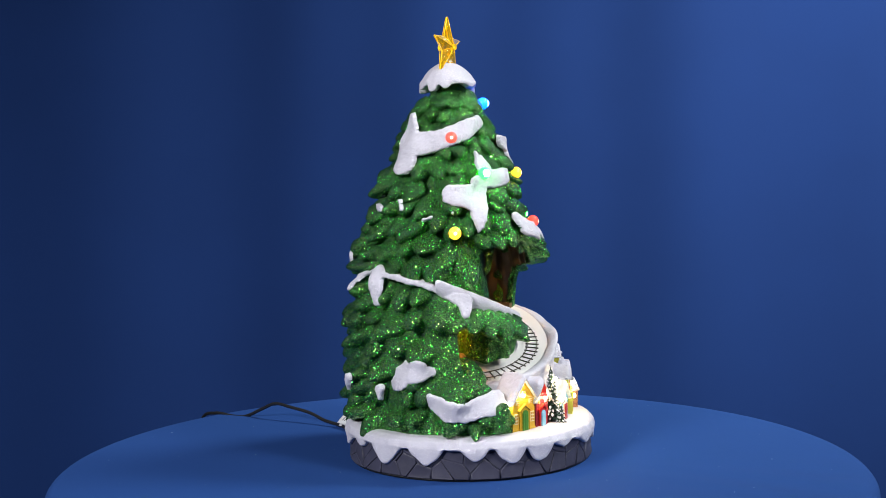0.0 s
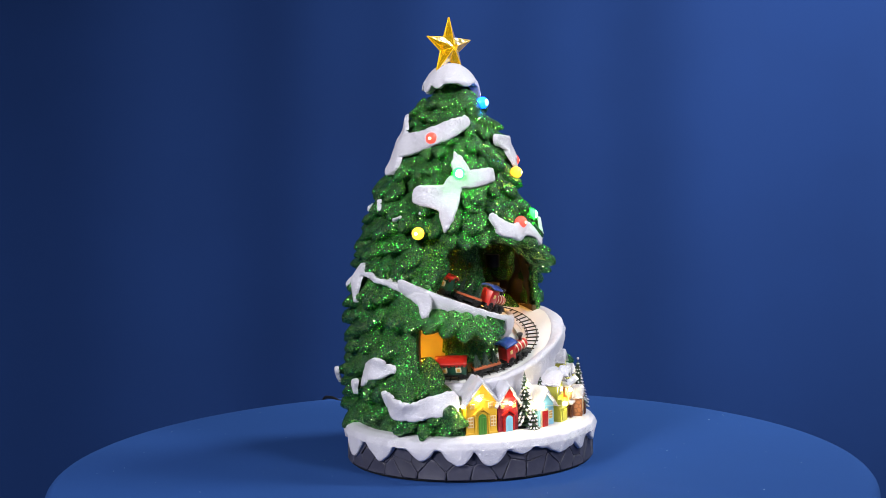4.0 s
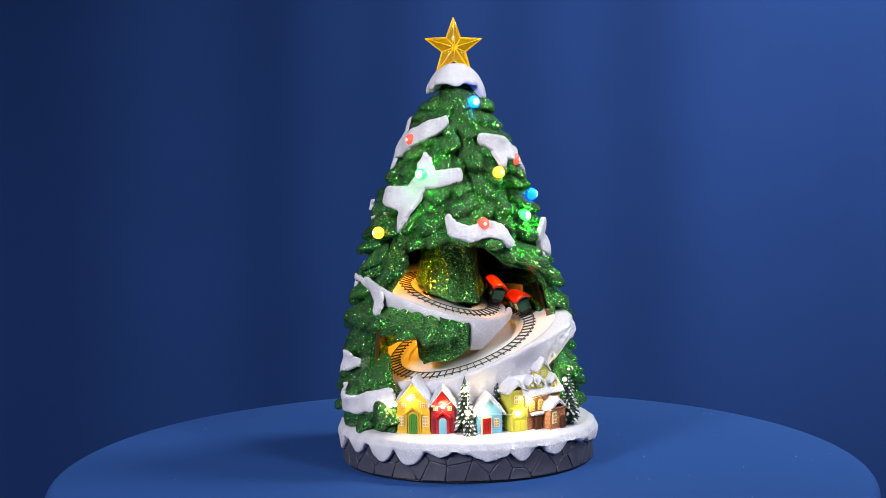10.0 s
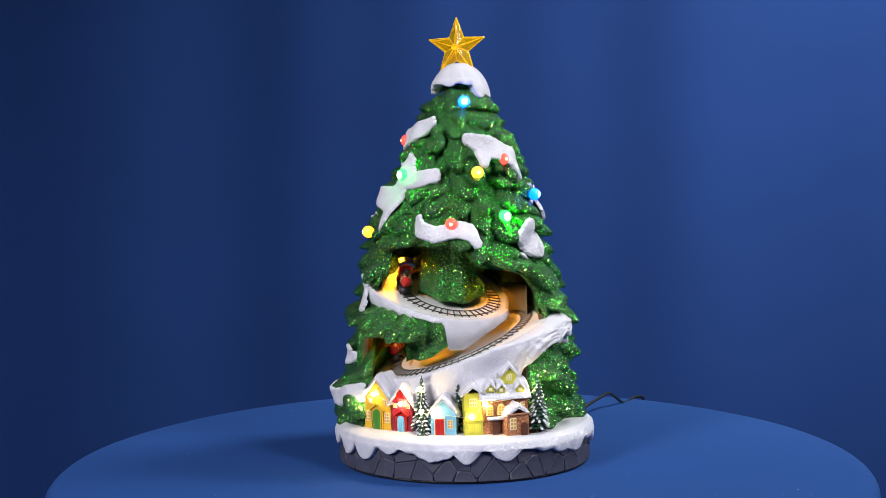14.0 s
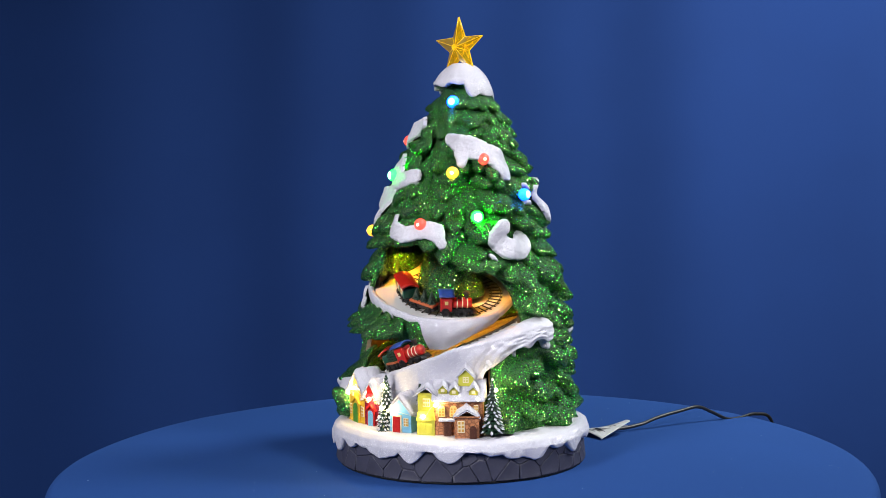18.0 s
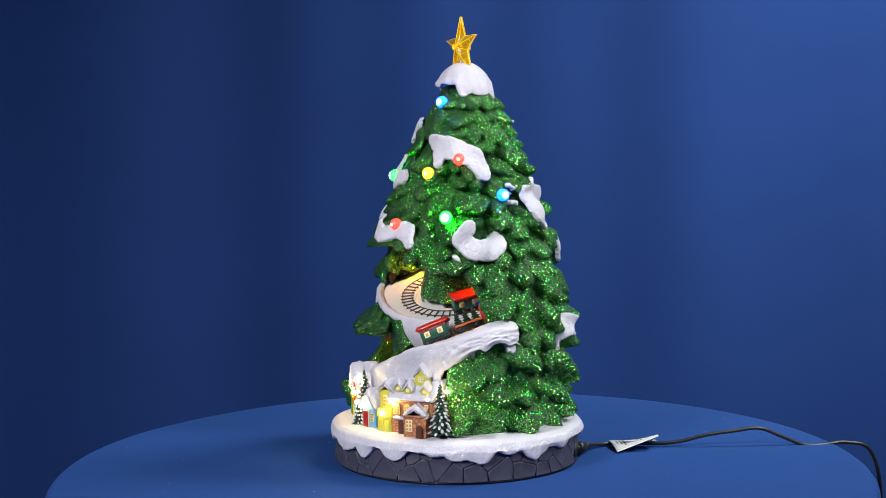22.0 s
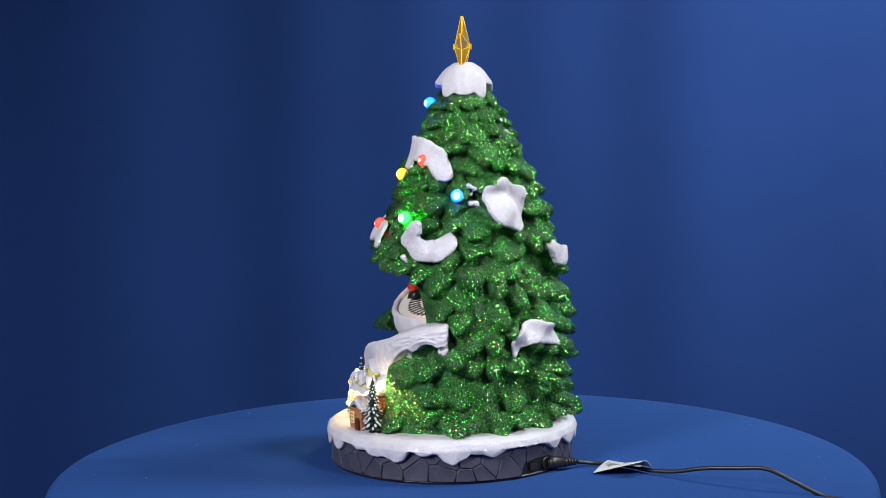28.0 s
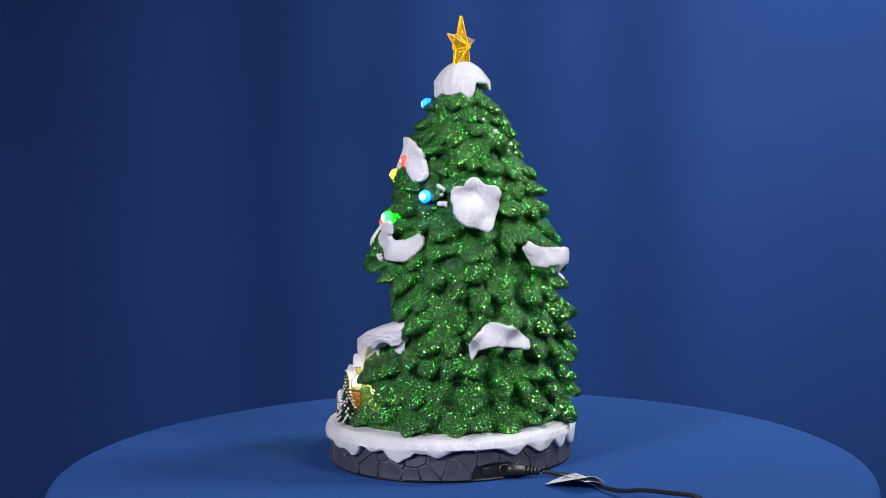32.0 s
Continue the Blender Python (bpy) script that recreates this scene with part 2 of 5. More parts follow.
def smooth_path(points, per=8):
    """A rounded line through the points."""
    p = [Vector(q) for q in points]
    p = [2 * p[0] - p[1]] + p + [2 * p[-1] - p[-2]]
    out = []
    for i in range(1, len(p) - 2):
        for k in range(per):
            u = k / per
            a, b, c, d = p[i - 1:i + 3]
            out.append(0.5 * (2 * b + (c - a) * u + (2 * a - 5 * b + 4 * c - d) * u * u + (3 * b - a - 3 * c + d) * u ** 3))
    return out + [p[-2]]


def lerp_table(x, rows):
    return float(np.interp(x, [a for a, b in rows], [b for a, b in rows]))


# ---- setting ----
def fold(x):
    side = 0.50 + 0.40 / (1 + math.exp(-6 * (x - 0.45)))
    return side * (0.020 * math.sin(x * 9.0 + 0.8 * math.sin(x * 3.1)) + 0.010 * math.sin(x * 23 + 1.3 * math.sin(x * 5.0)) + 0.012 * noise.noise(Vector((x * 4, 3.1, 0))))


def curtain_at(u, v):
    x = -2.2 + 4.4 * u
    z = -0.75 + 2.4 * v
    return (x, 1.25 + fold(x) * (1.05 - 0.3 * v) - 0.25 * abs(x / 2.2) ** 4 * 4, z)


tagged(part("backdrop", grid(curtain_at, 420, 12), CURTAIN, None), "dark blue fabric backdrop hanging in soft vertical folds", "backdrop", kind="structure")
tagged(part("floor", box(8, 8, 0.02, 0, pose(0, 0, -0.77)), FLOORING, None, smooth=False), "dark studio floor under the table", "floor", kind="structure")

round_table = tagged(new("round_table"), "round pedestal table hidden under a blue cloth", "table")
part("tabletop", lathe([(0.0, -0.014), (0.298, -0.014), (0.302, -0.018), (0.302, -0.036), (0.0, -0.036)], 64), BLACK, round_table)
part("pedestal", lathe([(0.03, -0.036), (0.03, -0.70), (0.20, -0.735), (0.21, -0.75), (0.0, -0.75)], 32), BLACK, round_table)


def angle_of(a, deg):
    return (math.degrees(a) - deg + 180) % 360 - 180


def cloth_at(u, v):
    a = 2 * math.pi * u
    wr = noise.noise(Vector((math.cos(a) * 2.2, math.sin(a) * 2.2, 5.0)))
    if v < 0.7:
        r = 0.302 * (v / 0.7)
        z = -0.0042 * max(0.0, (r - 0.11) / 0.192) ** 1.6
        z += 0.0007 * wr * (r / 0.302) ** 2
        g = angle_of(a, -92)
        z += 0.0024 * math.exp(-(g / 13) ** 2) * math.cos(g * 0.55 + 9 * r) * (r / 0.302) ** 5
        return (r * math.cos(a), r * math.sin(a), z - 0.0003)
    k = (v - 0.7) / 0.3
    b = min(1.0, k * 3) * math.pi / 2
    drop = max(0.0, k - 0.333) * 0.6
    flare = 0.010 * math.sin(a * 9 + 2 * wr) * min(1.0, drop * 5)
    r = 0.302 + 0.0085 * math.sin(b) + flare + drop * 0.03
    return (r * math.cos(a), r * math.sin(a), -0.0045 + 0.0007 * wr - 0.0085 * (1 - math.cos(b)) - drop)


# the cloth and the table turn about their own middle
CLOTH_MID = (-0.0010, -0.001, 0.0)
tablecloth = tagged(part("tablecloth", grid(cloth_at, 144, 60, True), TABLECLOTH, None), "matt blue tablecloth draped over a round table", "tablecloth")


def specks():
    rnd = random.Random(4)
    shapes = []
    for _ in range(80):
        a, r = rnd.uniform(0, 6.283), 0.29 * math.sqrt(rnd.uniform(0.1, 1))
        z = -0.0042 * max(0.0, (r - 0.11) / 0.192) ** 1.6 + 0.0001
        s = rnd.choice((0.00015, 0.0002, 0.0002, 0.0003))
        shapes.append(ball(s, 5, 4, Matrix.Translation((r * math.cos(a), r * math.sin(a), z)) @ Matrix.Rotation(rnd.uniform(0, 3), 4, "Z") @ Matrix.Diagonal((rnd.uniform(1, 2.4), 1, 0.5, 1))))
    return join(*shapes)


lint = tagged(part("lint", specks(), LINT, None), "tiny pale specks of lint and glitter on the blue tablecloth", "lint", kind="stuff")

# ---- the ornament: stone base, snow, foliage ----
tree = tagged(new("christmas_tree_ornament"), "lit resin Christmas tree ornament with glitter, snow, village and trains", "ornament")
CX, CY, RX, RY = 0.0047, -0.0064, 0.0968, 0.0935


def angle_gap(a, b):
    return (a - b + 180) % 360 - 180


def base_at(a, z, lift):
    k = 1 + (lift - 0.002 * (z - 0.0015) / 0.0275) / 0.097
    return Vector((CX + RX * k * math.cos(a), CY + RY * k * math.sin(a), z))


def stone_side(u, v):
    a, z = 2 * math.pi * u, 0.0015 + v * 0.0275
    if 37.5 < math.degrees(a) < 56 and z < 0.0118:
        return base_at(a, z, -0.0044)
    return base_at(a, z, -0.0004 - 0.0012 * max(0.0, 1 - v * 9))


stone_base = part("stone_base", grid(stone_side, 360, 24, True), SLATE, tree, "dark grey base moulded as cobbled stone")


def clip(poly, px, pz, nx, nz):
    """The part of an outline on the side of (px, pz) that (nx, nz) points away from."""
    out = []
    for (ax, az), (bx, bz) in zip(poly, poly[1:] + poly[:1]):
        da, db = (ax - px) * nx + (az - pz) * nz, (bx - px) * nx + (bz - pz) * nz
        if da <= 0:
            out.append((ax, az))
        if (da < 0) != (db < 0) and da != db:
            f = da / (da - db)
            out.append((ax + (bx - ax) * f, az + (bz - az) * f))
    return out


def base_stones():
    """Flat cobbles with worn edges, fitted together round the base."""
    rnd = random.Random(12)
    mean, count = 0.0952, 34
    around = 2 * math.pi * mean
    seeds = []
    for row, z in enumerate((0.0065, 0.0165, 0.0265)):
        for i in range(count):
            seeds.append((around * (i + 0.5 * (row % 2) + rnd.uniform(-0.46, 0.46)) / count, z + rnd.uniform(-0.0044, 0.0044)))
    for k, (su, sz) in enumerate(seeds):
        deg = math.degrees(su / mean)
        if sz > 0.0235 or (33 < deg < 60 and sz < 0.0135):
            continue
        poly = [(su - 0.03, 0.0016), (su + 0.03, 0.0016), (su + 0.03, 0.0290), (su - 0.03, 0.0290)]
        for m, (ou, oz) in enumerate(seeds):
            if m == k:
                continue
            du, dz = (ou - su + around / 2) % around - around / 2, oz - sz
            d = math.hypot(du, dz)
            if d < 0.05 and len(poly) > 2:
                gap = 0.5 - 0.00020 / d
                poly = clip(poly, su + du * gap, sz + dz * gap, du / d, dz / d)
        if len(poly) < 3:
            continue
        line = []
        for (ax, az), (bx, bz) in zip(poly, poly[1:] + poly[:1]):
            n = max(1, int(math.hypot(bx - ax, bz - az) / 0.003))
            line += [(ax + (bx - ax) * q / n, az + (bz - az) * q / n) for q in range(n)]
        mu, mz = sum(q[0] for q in line) / len(line), sum(q[1] for q in line) / len(line)
        proud, tu, tz = rnd.uniform(0.0001, 0.0007), rnd.uniform(-0.05, 0.05), rnd.uniform(-0.07, 0.07)
        vs, n = [], len(line)
        for scale, lift in ((1.0, -0.0010), (0.985, -0.0003), (0.94, 0.0001), (0.86, 0.0)):
            for u, z in line:
                uu, zz = mu + (u - mu) * scale, mz + (z - mz) * scale
                own = proud + tu * (uu - mu) + tz * (zz - mz) + 0.0002 * noise.noise(Vector((uu * 200, zz * 200, k)))
                vs.append(base_at(uu / mean, zz, lift + (own if lift > -0.0009 else 0.0)))
        fs = [[r * n + q, r * n + (q + 1) % n, (r + 1) * n + (q + 1) % n, (r + 1) * n + q] for r in range(3) for q in range(n)]
        fs.append([3 * n + q for q in range(n)])
        part("cobblestone", (vs, fs), SLATE, stone_base)


base_stones()
part("base_plate", xf(lathe([(0.0, 0.0), (0.99, 0.0), (0.99, 0.0016), (0.0, 0.0016)], 72), Matrix.Translation((CX, CY, 0)) @ Matrix.Diagonal((RX, RY, 1, 1))), BLACK, tree)

# drips of the snow on the base: angle, lowest height, half width in degrees
DRIPS = [(-175, 0.0118, 8), (-154, 0.0152, 6), (-138, 0.0125, 7), (-124, 0.0120, 7), (-110, 0.0190, 5), (-90, 0.0162, 9), (-75, 0.0147, 6), (-59, 0.0156, 7), (-41, 0.0200, 5), (-31, 0.0172, 5),
         (-21, 0.0150, 7), (-8, 0.0205, 4), (5, 0.0147, 7), (22, 0.0196, 5), (57, 0.0185, 5), (71, 0.0162, 6), (86, 0.0150, 6), (99, 0.0130, 7), (113, 0.0175, 5), (128, 0.0140, 7), (146, 0.0180, 5), (164, 0.0110, 8)]


def snow_hem(deg):
    z = 0.0222 + 0.0018 * noise.noise(Vector((math.cos(math.radians(deg)) * 6, math.sin(math.radians(deg)) * 6, 1.7)))
    for a, low, half in DRIPS:
        g = abs(angle_gap(deg, a)) / half
        if g < 1:
            z = min(z, low + (z - low) * g ** 1.7)
    z += 0.0013 * noise.noise(Vector((math.cos(math.radians(deg)) * 19, math.sin(math.radians(deg)) * 19, 3.1)))
    z += 0.0012 * noise.noise(Vector((math.cos(math.radians(deg)) * 9, math.sin(math.radians(deg)) * 9, 7.7)))
    if -52 < angle_gap(deg, 90) < -40:
        z = max(z, 0.019)
    return z


def snow_base(u, v):
    a = 2 * math.pi * u
    deg = math.degrees(a)
    hem = snow_hem(deg)
    lump = noise.noise(Vector((math.cos(a) * 5, math.sin(a) * 5, v * 3)))
    prof = [(0.0, 0.0), (0.55, 0.0), (0.80, 0.0), (0.90, -0.0004), (0.975, -0.0010), (1.018, -0.0035), (1.034, -0.008)]
    top = 0.0318
    if v <= 0.7:
        k = v / 0.7 * 6
        i = min(5, int(k))
        f = k - i
        r = prof[i][0] * (1 - f) + prof[i + 1][0] * f
        z = top + prof[i][1] * (1 - f) + prof[i + 1][1] * f
    else:
        k = (v - 0.7) / 0.3
        start = top - 0.008
        if k < 0.75:
            f = k / 0.75
            z = start + (hem - start) * f
            r = 1.034 - 0.008 * f ** 2
        else:
            f = (k - 0.75) / 0.25
            z = hem - 0.0008 * math.sin(f * math.pi)
            r = 1.026 - 0.045 * f
    if v > 0.45:
        edge = Vector((math.cos(a) * 11, math.sin(a) * 11, v * 2))
        r += (0.011 * noise.noise(edge) + 0.005 * noise.noise(edge * 2.6)) * min(1.0, (v - 0.45) / 0.15)
    r += 0.010 * lump * min(1, v)
    return (CX + RX * r * math.cos(a), CY + RY * r * math.sin(a), z + 0.0005 * lump)


part("base_snow", grid(snow_base, 480, 40, True), SNOW, tree, "white glittering snow dripping over the base")

# outline of the foliage: height and radius at the tips
TIPS = [(0.028, 0.0975), (0.06, 0.0942), (0.09, 0.0912), (0.12, 0.0872), (0.15, 0.0777), (0.18, 0.0685), (0.21, 0.0574), (0.235, 0.0461), (0.26, 0.0345), (0.275, 0.0290), (0.290, 0.0205)]
# where the middle of the crown stands, by height
MID_X = [(0.12, 0.0), (0.18, -0.0012), (0.21, -0.0004), (0.235, 0.0015), (0.30, 0.0022)]
MID_Y = [(0.03, -0.0060), (0.06, -0.0042), (0.09, -0.0008), (0.12, 0.0011), (0.15, 0.0042), (0.18, 0.0072), (0.30, 0.0082)]
# the cave in the front: height of its upper edge by angle, and its two sides by height
CAVE_TOP = [(-152, 0.136), (-143, 0.150), (-140, 0.162), (-111, 0.165), (-97, 0.166), (-82, 0.166), (-70, 0.158), (-60, 0.149), (-48, 0.147), (-40, 0.146), (-27, 0.143), (-20, 0.133), (-15, 0.118), (-13, 0.100)]
CAVE_LEFT = [(0.03, -130), (0.045, -134), (0.055, -144), (0.064, -152), (0.085, -156), (0.102, -157), (0.112, -156), (0.125, -152), (0.137, -143), (0.17, -141)]
CAVE_RIGHT = [(0.03, -33), (0.06, -37), (0.082, -36), (0.095, -21), (0.103, -5), (0.108, -3), (0.114, -9), (0.13, -16), (0.17, -19)]


def in_cave(deg, z, grow=0.0):
    deg = (deg + 180) % 360 - 180
    if z < 0.03:
        return False
    return lerp_table(z, CAVE_LEFT) - grow < deg < lerp_table(z, CAVE_RIGHT) + grow and z < lerp_table(deg, CAVE_TOP) + grow * 0.0012


def tip_r(z):
    return lerp_table(z, TIPS)


def mid(z):
    return Vector((lerp_table(z, MID_X), lerp_table(z, MID_Y), 0))


def heading(p):
    return math.degrees(math.atan2(p.y, p.x))


ROUND, LEVEL_STEP = 420, 0.0015
LEVELS = [0.030 + LEVEL_STEP * k for k in range(173)]


@functools.lru_cache(maxsize=None)
def cave_spot(i, j):
    ac, zc = 2 * math.pi * (i + 0.5) / ROUND, LEVELS[0] + (j + 0.5) * LEVEL_STEP
    return in_cave(heading(mid(zc) + (tip_r(zc) - 0.012) * Vector((math.cos(ac), math.sin(ac), 0))), zc)


def cave_cell(i, j):
    return cave_spot(i % ROUND, j)


def edge_verts():
    """Corners on the border of the cave, evened out: (i, j) to its place in steps round and up."""
    near = collections.defaultdict(set)
    for i in range(ROUND):
        for j in range(len(LEVELS) - 1):
            here = cave_cell(i, j)
            if here != cave_cell(i + 1, j):
                near[(i + 1) % ROUND, j].add((0, 1))
                near[(i + 1) % ROUND, j + 1].add((0, -1))
            if j + 2 < len(LEVELS) and here != cave_cell(i, j + 1):
                near[i, j + 1].add((1, 0))
                near[(i + 1) % ROUND, j + 1].add((-1, 0))
    shift = {k: (0.0, 0.0) for k in near}
    for _ in range(14):
        nxt = {}
        for (i, j), steps in near.items():
            q = [((di + shift[(i + di) % ROUND, j + dj][0]), (dj + shift[(i + di) % ROUND, j + dj][1])) for di, dj in steps]
            nxt[i, j] = (sum(a for a, b in q) / len(q), sum(b for a, b in q) / len(q))
        shift = nxt
    return shift


def shell_at(i, j, off):
    di, dj = EDGE.get((i % ROUND, j), (0.0, 0.0))
    a, z = 2 * math.pi * (i + di) / ROUND, LEVELS[0] + (j + dj) * LEVEL_STEP
    r = max(0.013, tip_r(z) - off)
    return mid(z) + Vector((r * math.cos(a), r * math.sin(a), z))


def shell(off, first, last, clear=(0,)):
    """A sheet round the axis inside the foliage, open at the cave."""
    vs, fs, at = [], [], {}

    def vert(i, j):
        k = (i % ROUND, j)
        if k not in at:
            at[k] = len(vs)
            vs.append(shell_at(i, j, off))
        return at[k]

    for i in range(ROUND):
        for j in range(first, last):
            if not any(cave_cell(i + k, j) for k in clear):
                fs.append([vert(i, j), vert(i + 1, j), vert(i + 1, j + 1), vert(i, j + 1)])
    return vs, fs


def cave_rim(off_a, off_b, last):
    """The cut edge of the shell round the cave."""
    vs, fs = [], []

    def strip(p, q):
        k = len(vs)
        vs.extend([shell_at(*p, off_a), shell_at(*q, off_a), shell_at(*q, off_b), shell_at(*p, off_b)])
        fs.append([k, k + 1, k + 2, k + 3])

    for i in range(ROUND):
        for j in range(last):
            here = cave_cell(i, j)
            if here != cave_cell(i + 1, j):
                strip((i + 1, j), (i + 1, j + 1))
            if here != cave_cell(i, j + 1):
                strip((i, j + 1), (i + 1, j + 1))
    return vs, fs


EDGE = edge_verts()
bark = shell(0.0130, 0, 172)
part("tree_body", bark, GREEN, tree, "green glittered resin body of the tree")


def hollow(off, first, last, rib, wide):
    vs, fs = shell(off, first, last, range(-wide, wide + 1, 3))
    for i, p in enumerate(vs):
        q = rib * (math.sin(math.atan2(p.y, p.x) * 26 + p.z * 60) + 1.5 * noise.noise(p * 90)) - rib * 1.2
        d = Vector((p.x, p.y, 0)).normalized()
        vs[i] = p - d * q
    return vs, [list(reversed(f)) for f in fs]


# the lower wall is toned for lamplight, the upper wall and ceiling for shade
part("lower_cavity_wall", hollow(0.0205, 0, 55, 0.0, 0), LAMPLIT_TAN_IN, tree, "tan hollow inside of the tree lit by an amber lamp")
part("upper_cavity_wall", hollow(0.0205, 55, 99, 0.0008, 3), SHADED_BROWN_IN, tree, "brown ribbed hollow inside of the tree, darkened for cave shade")
liner = part("inner_panel", grid(lambda u, v: (0.0535 * math.cos(math.radians(8 + 58 * u)), 0.0535 * math.sin(math.radians(8 + 58 * u)), 0.095 + 0.035 * v), 30, 4), SHADED_PANEL, tree, "beige plastic panel behind the tracks, toned down for cave shade")
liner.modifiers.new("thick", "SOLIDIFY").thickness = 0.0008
part("cave_rim", cave_rim(0.0130, 0.0170, 99), GREEN, tree)
part("cavity_side", cave_rim(0.0170, 0.0205, 55), LAMPLIT_TAN_IN, tree)
part("cavity_ceiling", xf(lathe([(0.0, 0.1765), (0.0500, 0.1765)], 48), Matrix.Translation(mid(0.176))), SHADED_BROWN_IN, tree)


def lobe(seed, wide=1.0):
    """One plump drooping tuft of needles: x outwards, z up, half width 12 mm."""
    rnd = random.Random(seed)
    sx, ph = seed * 7.3, rnd.uniform(0, 6)
    ribs, nub, lean = rnd.uniform(2.2, 3.6), rnd.uniform(0.70, 1.05), rnd.uniform(-0.30, 0.30)
    tip = Vector((0.90, lean, -0.44)).normalized()

    def at(u, v):
        a, b = 2 * math.pi * u, math.pi * (0.02 + 0.96 * v)
        d = Vector((math.sin(b) * math.cos(a), math.sin(b) * math.sin(a), math.cos(b)))
        x, y, z = d.x * 0.80, d.y * wide, d.z
        if d.z > 0:
            z *= 1.30
            x *= 1 - 0.50 * d.z
            y *= 1 - 0.16 * d.z
        else:
            x *= 1 - 0.55 * d.z * d.z
            y *= 1 - 0.40 * d.z * d.z
            z *= 0.90
        if d.x < 0:
            x *= 0.2
        g = max(0.0, d.dot(tip))
        x, y, z = x + tip.x * nub * g ** 6, y + tip.y * nub * g ** 6, z + tip.z * nub * g ** 6
        front = max(0.0, d.x)
        rib = math.cos(y * ribs * 1.6 + ph + 0.6 * z)
        n1 = noise.noise(Vector((y * 1.3 + sx, z * 1.0, x * 1.2)))
        n2 = noise.noise(Vector((y * 3.4 + sx, z * 1.5, 2.0 + x)))
        x += front * (0.085 * rib * (1 - 0.6 * g) + 0.22 * n1 + 0.12 * n2)
        y += 0.12 * n1
        z += 0.12 * n2 - 0.07 * rib * g ** 2
        x -= 0.36 * max(0.0, z + 0.2)
        return (x * 0.0122, y * 0.0122, z * 0.0122)

    s = grid(at, 30, 20, True)
    me = bpy.data.meshes.new("branch_tuft")
    me.from_pydata([tuple(p) for p in s[0]], [], s[1])
    me.materials.append(GREEN)
    me.shade_smooth()
    return me, s


LOBES = [lobe(i, 0.90 + 0.16 * (i % 4)) for i in range(18)]
cover_v, cover_f = list(bark[0]), [list(f) for f in bark[1]]


def tuft(deg, z, r, size, droop=0.0, flat=1.0, spin=0.0, shift=1.0, proud=1.15):
    me, s = LOBES[random.randrange(len(LOBES))]
    size /= 0.0122
    m = Matrix.Translation(mid(z) * shift) @ Matrix.Rotation(math.radians(deg), 4, "Z") @ Matrix.Translation((r, 0, z)) @ Matrix.Rotation(math.radians(droop), 4, "Y") @ Matrix.Rotation(math.radians(spin), 4, "X")
    m = m @ Matrix.Diagonal((size * proud, size * 1.05, size * flat, 1))
    part("branch_tuft", me, GREEN, tree, m=m)
    k = len(cover_v)
    cover_v.extend(m @ Vector(p) for p in s[0])
    cover_f.extend([i + k for i in f] for f in s[1])


# the lit bulbs, each set on a tuft
BULBS = [("blue", LAMP_BLUE, (0.0111, -0.0172, 0.2727)), ("yellow", LAMP_YELLOW, (0.0255, -0.0382, 0.2187)), ("green", LAMP_GREEN, (0.0447, -0.0351, 0.1861)),
         ("red", LAMP_RED, (0.0100, -0.0561, 0.1812)), ("red", LAMP_RED, (-0.0350, -0.0118, 0.2448)), ("green", LAMP_GREEN, (-0.0304, -0.0347, 0.2181)),
         ("yellow", LAMP_YELLOW, (-0.0628, -0.0262, 0.1750)), ("blue", LAMP_BLUE, (0.0591, 0.0043, 0.2019)), ("red", LAMP_RED, (0.0405, -0.0210, 0.2286))]


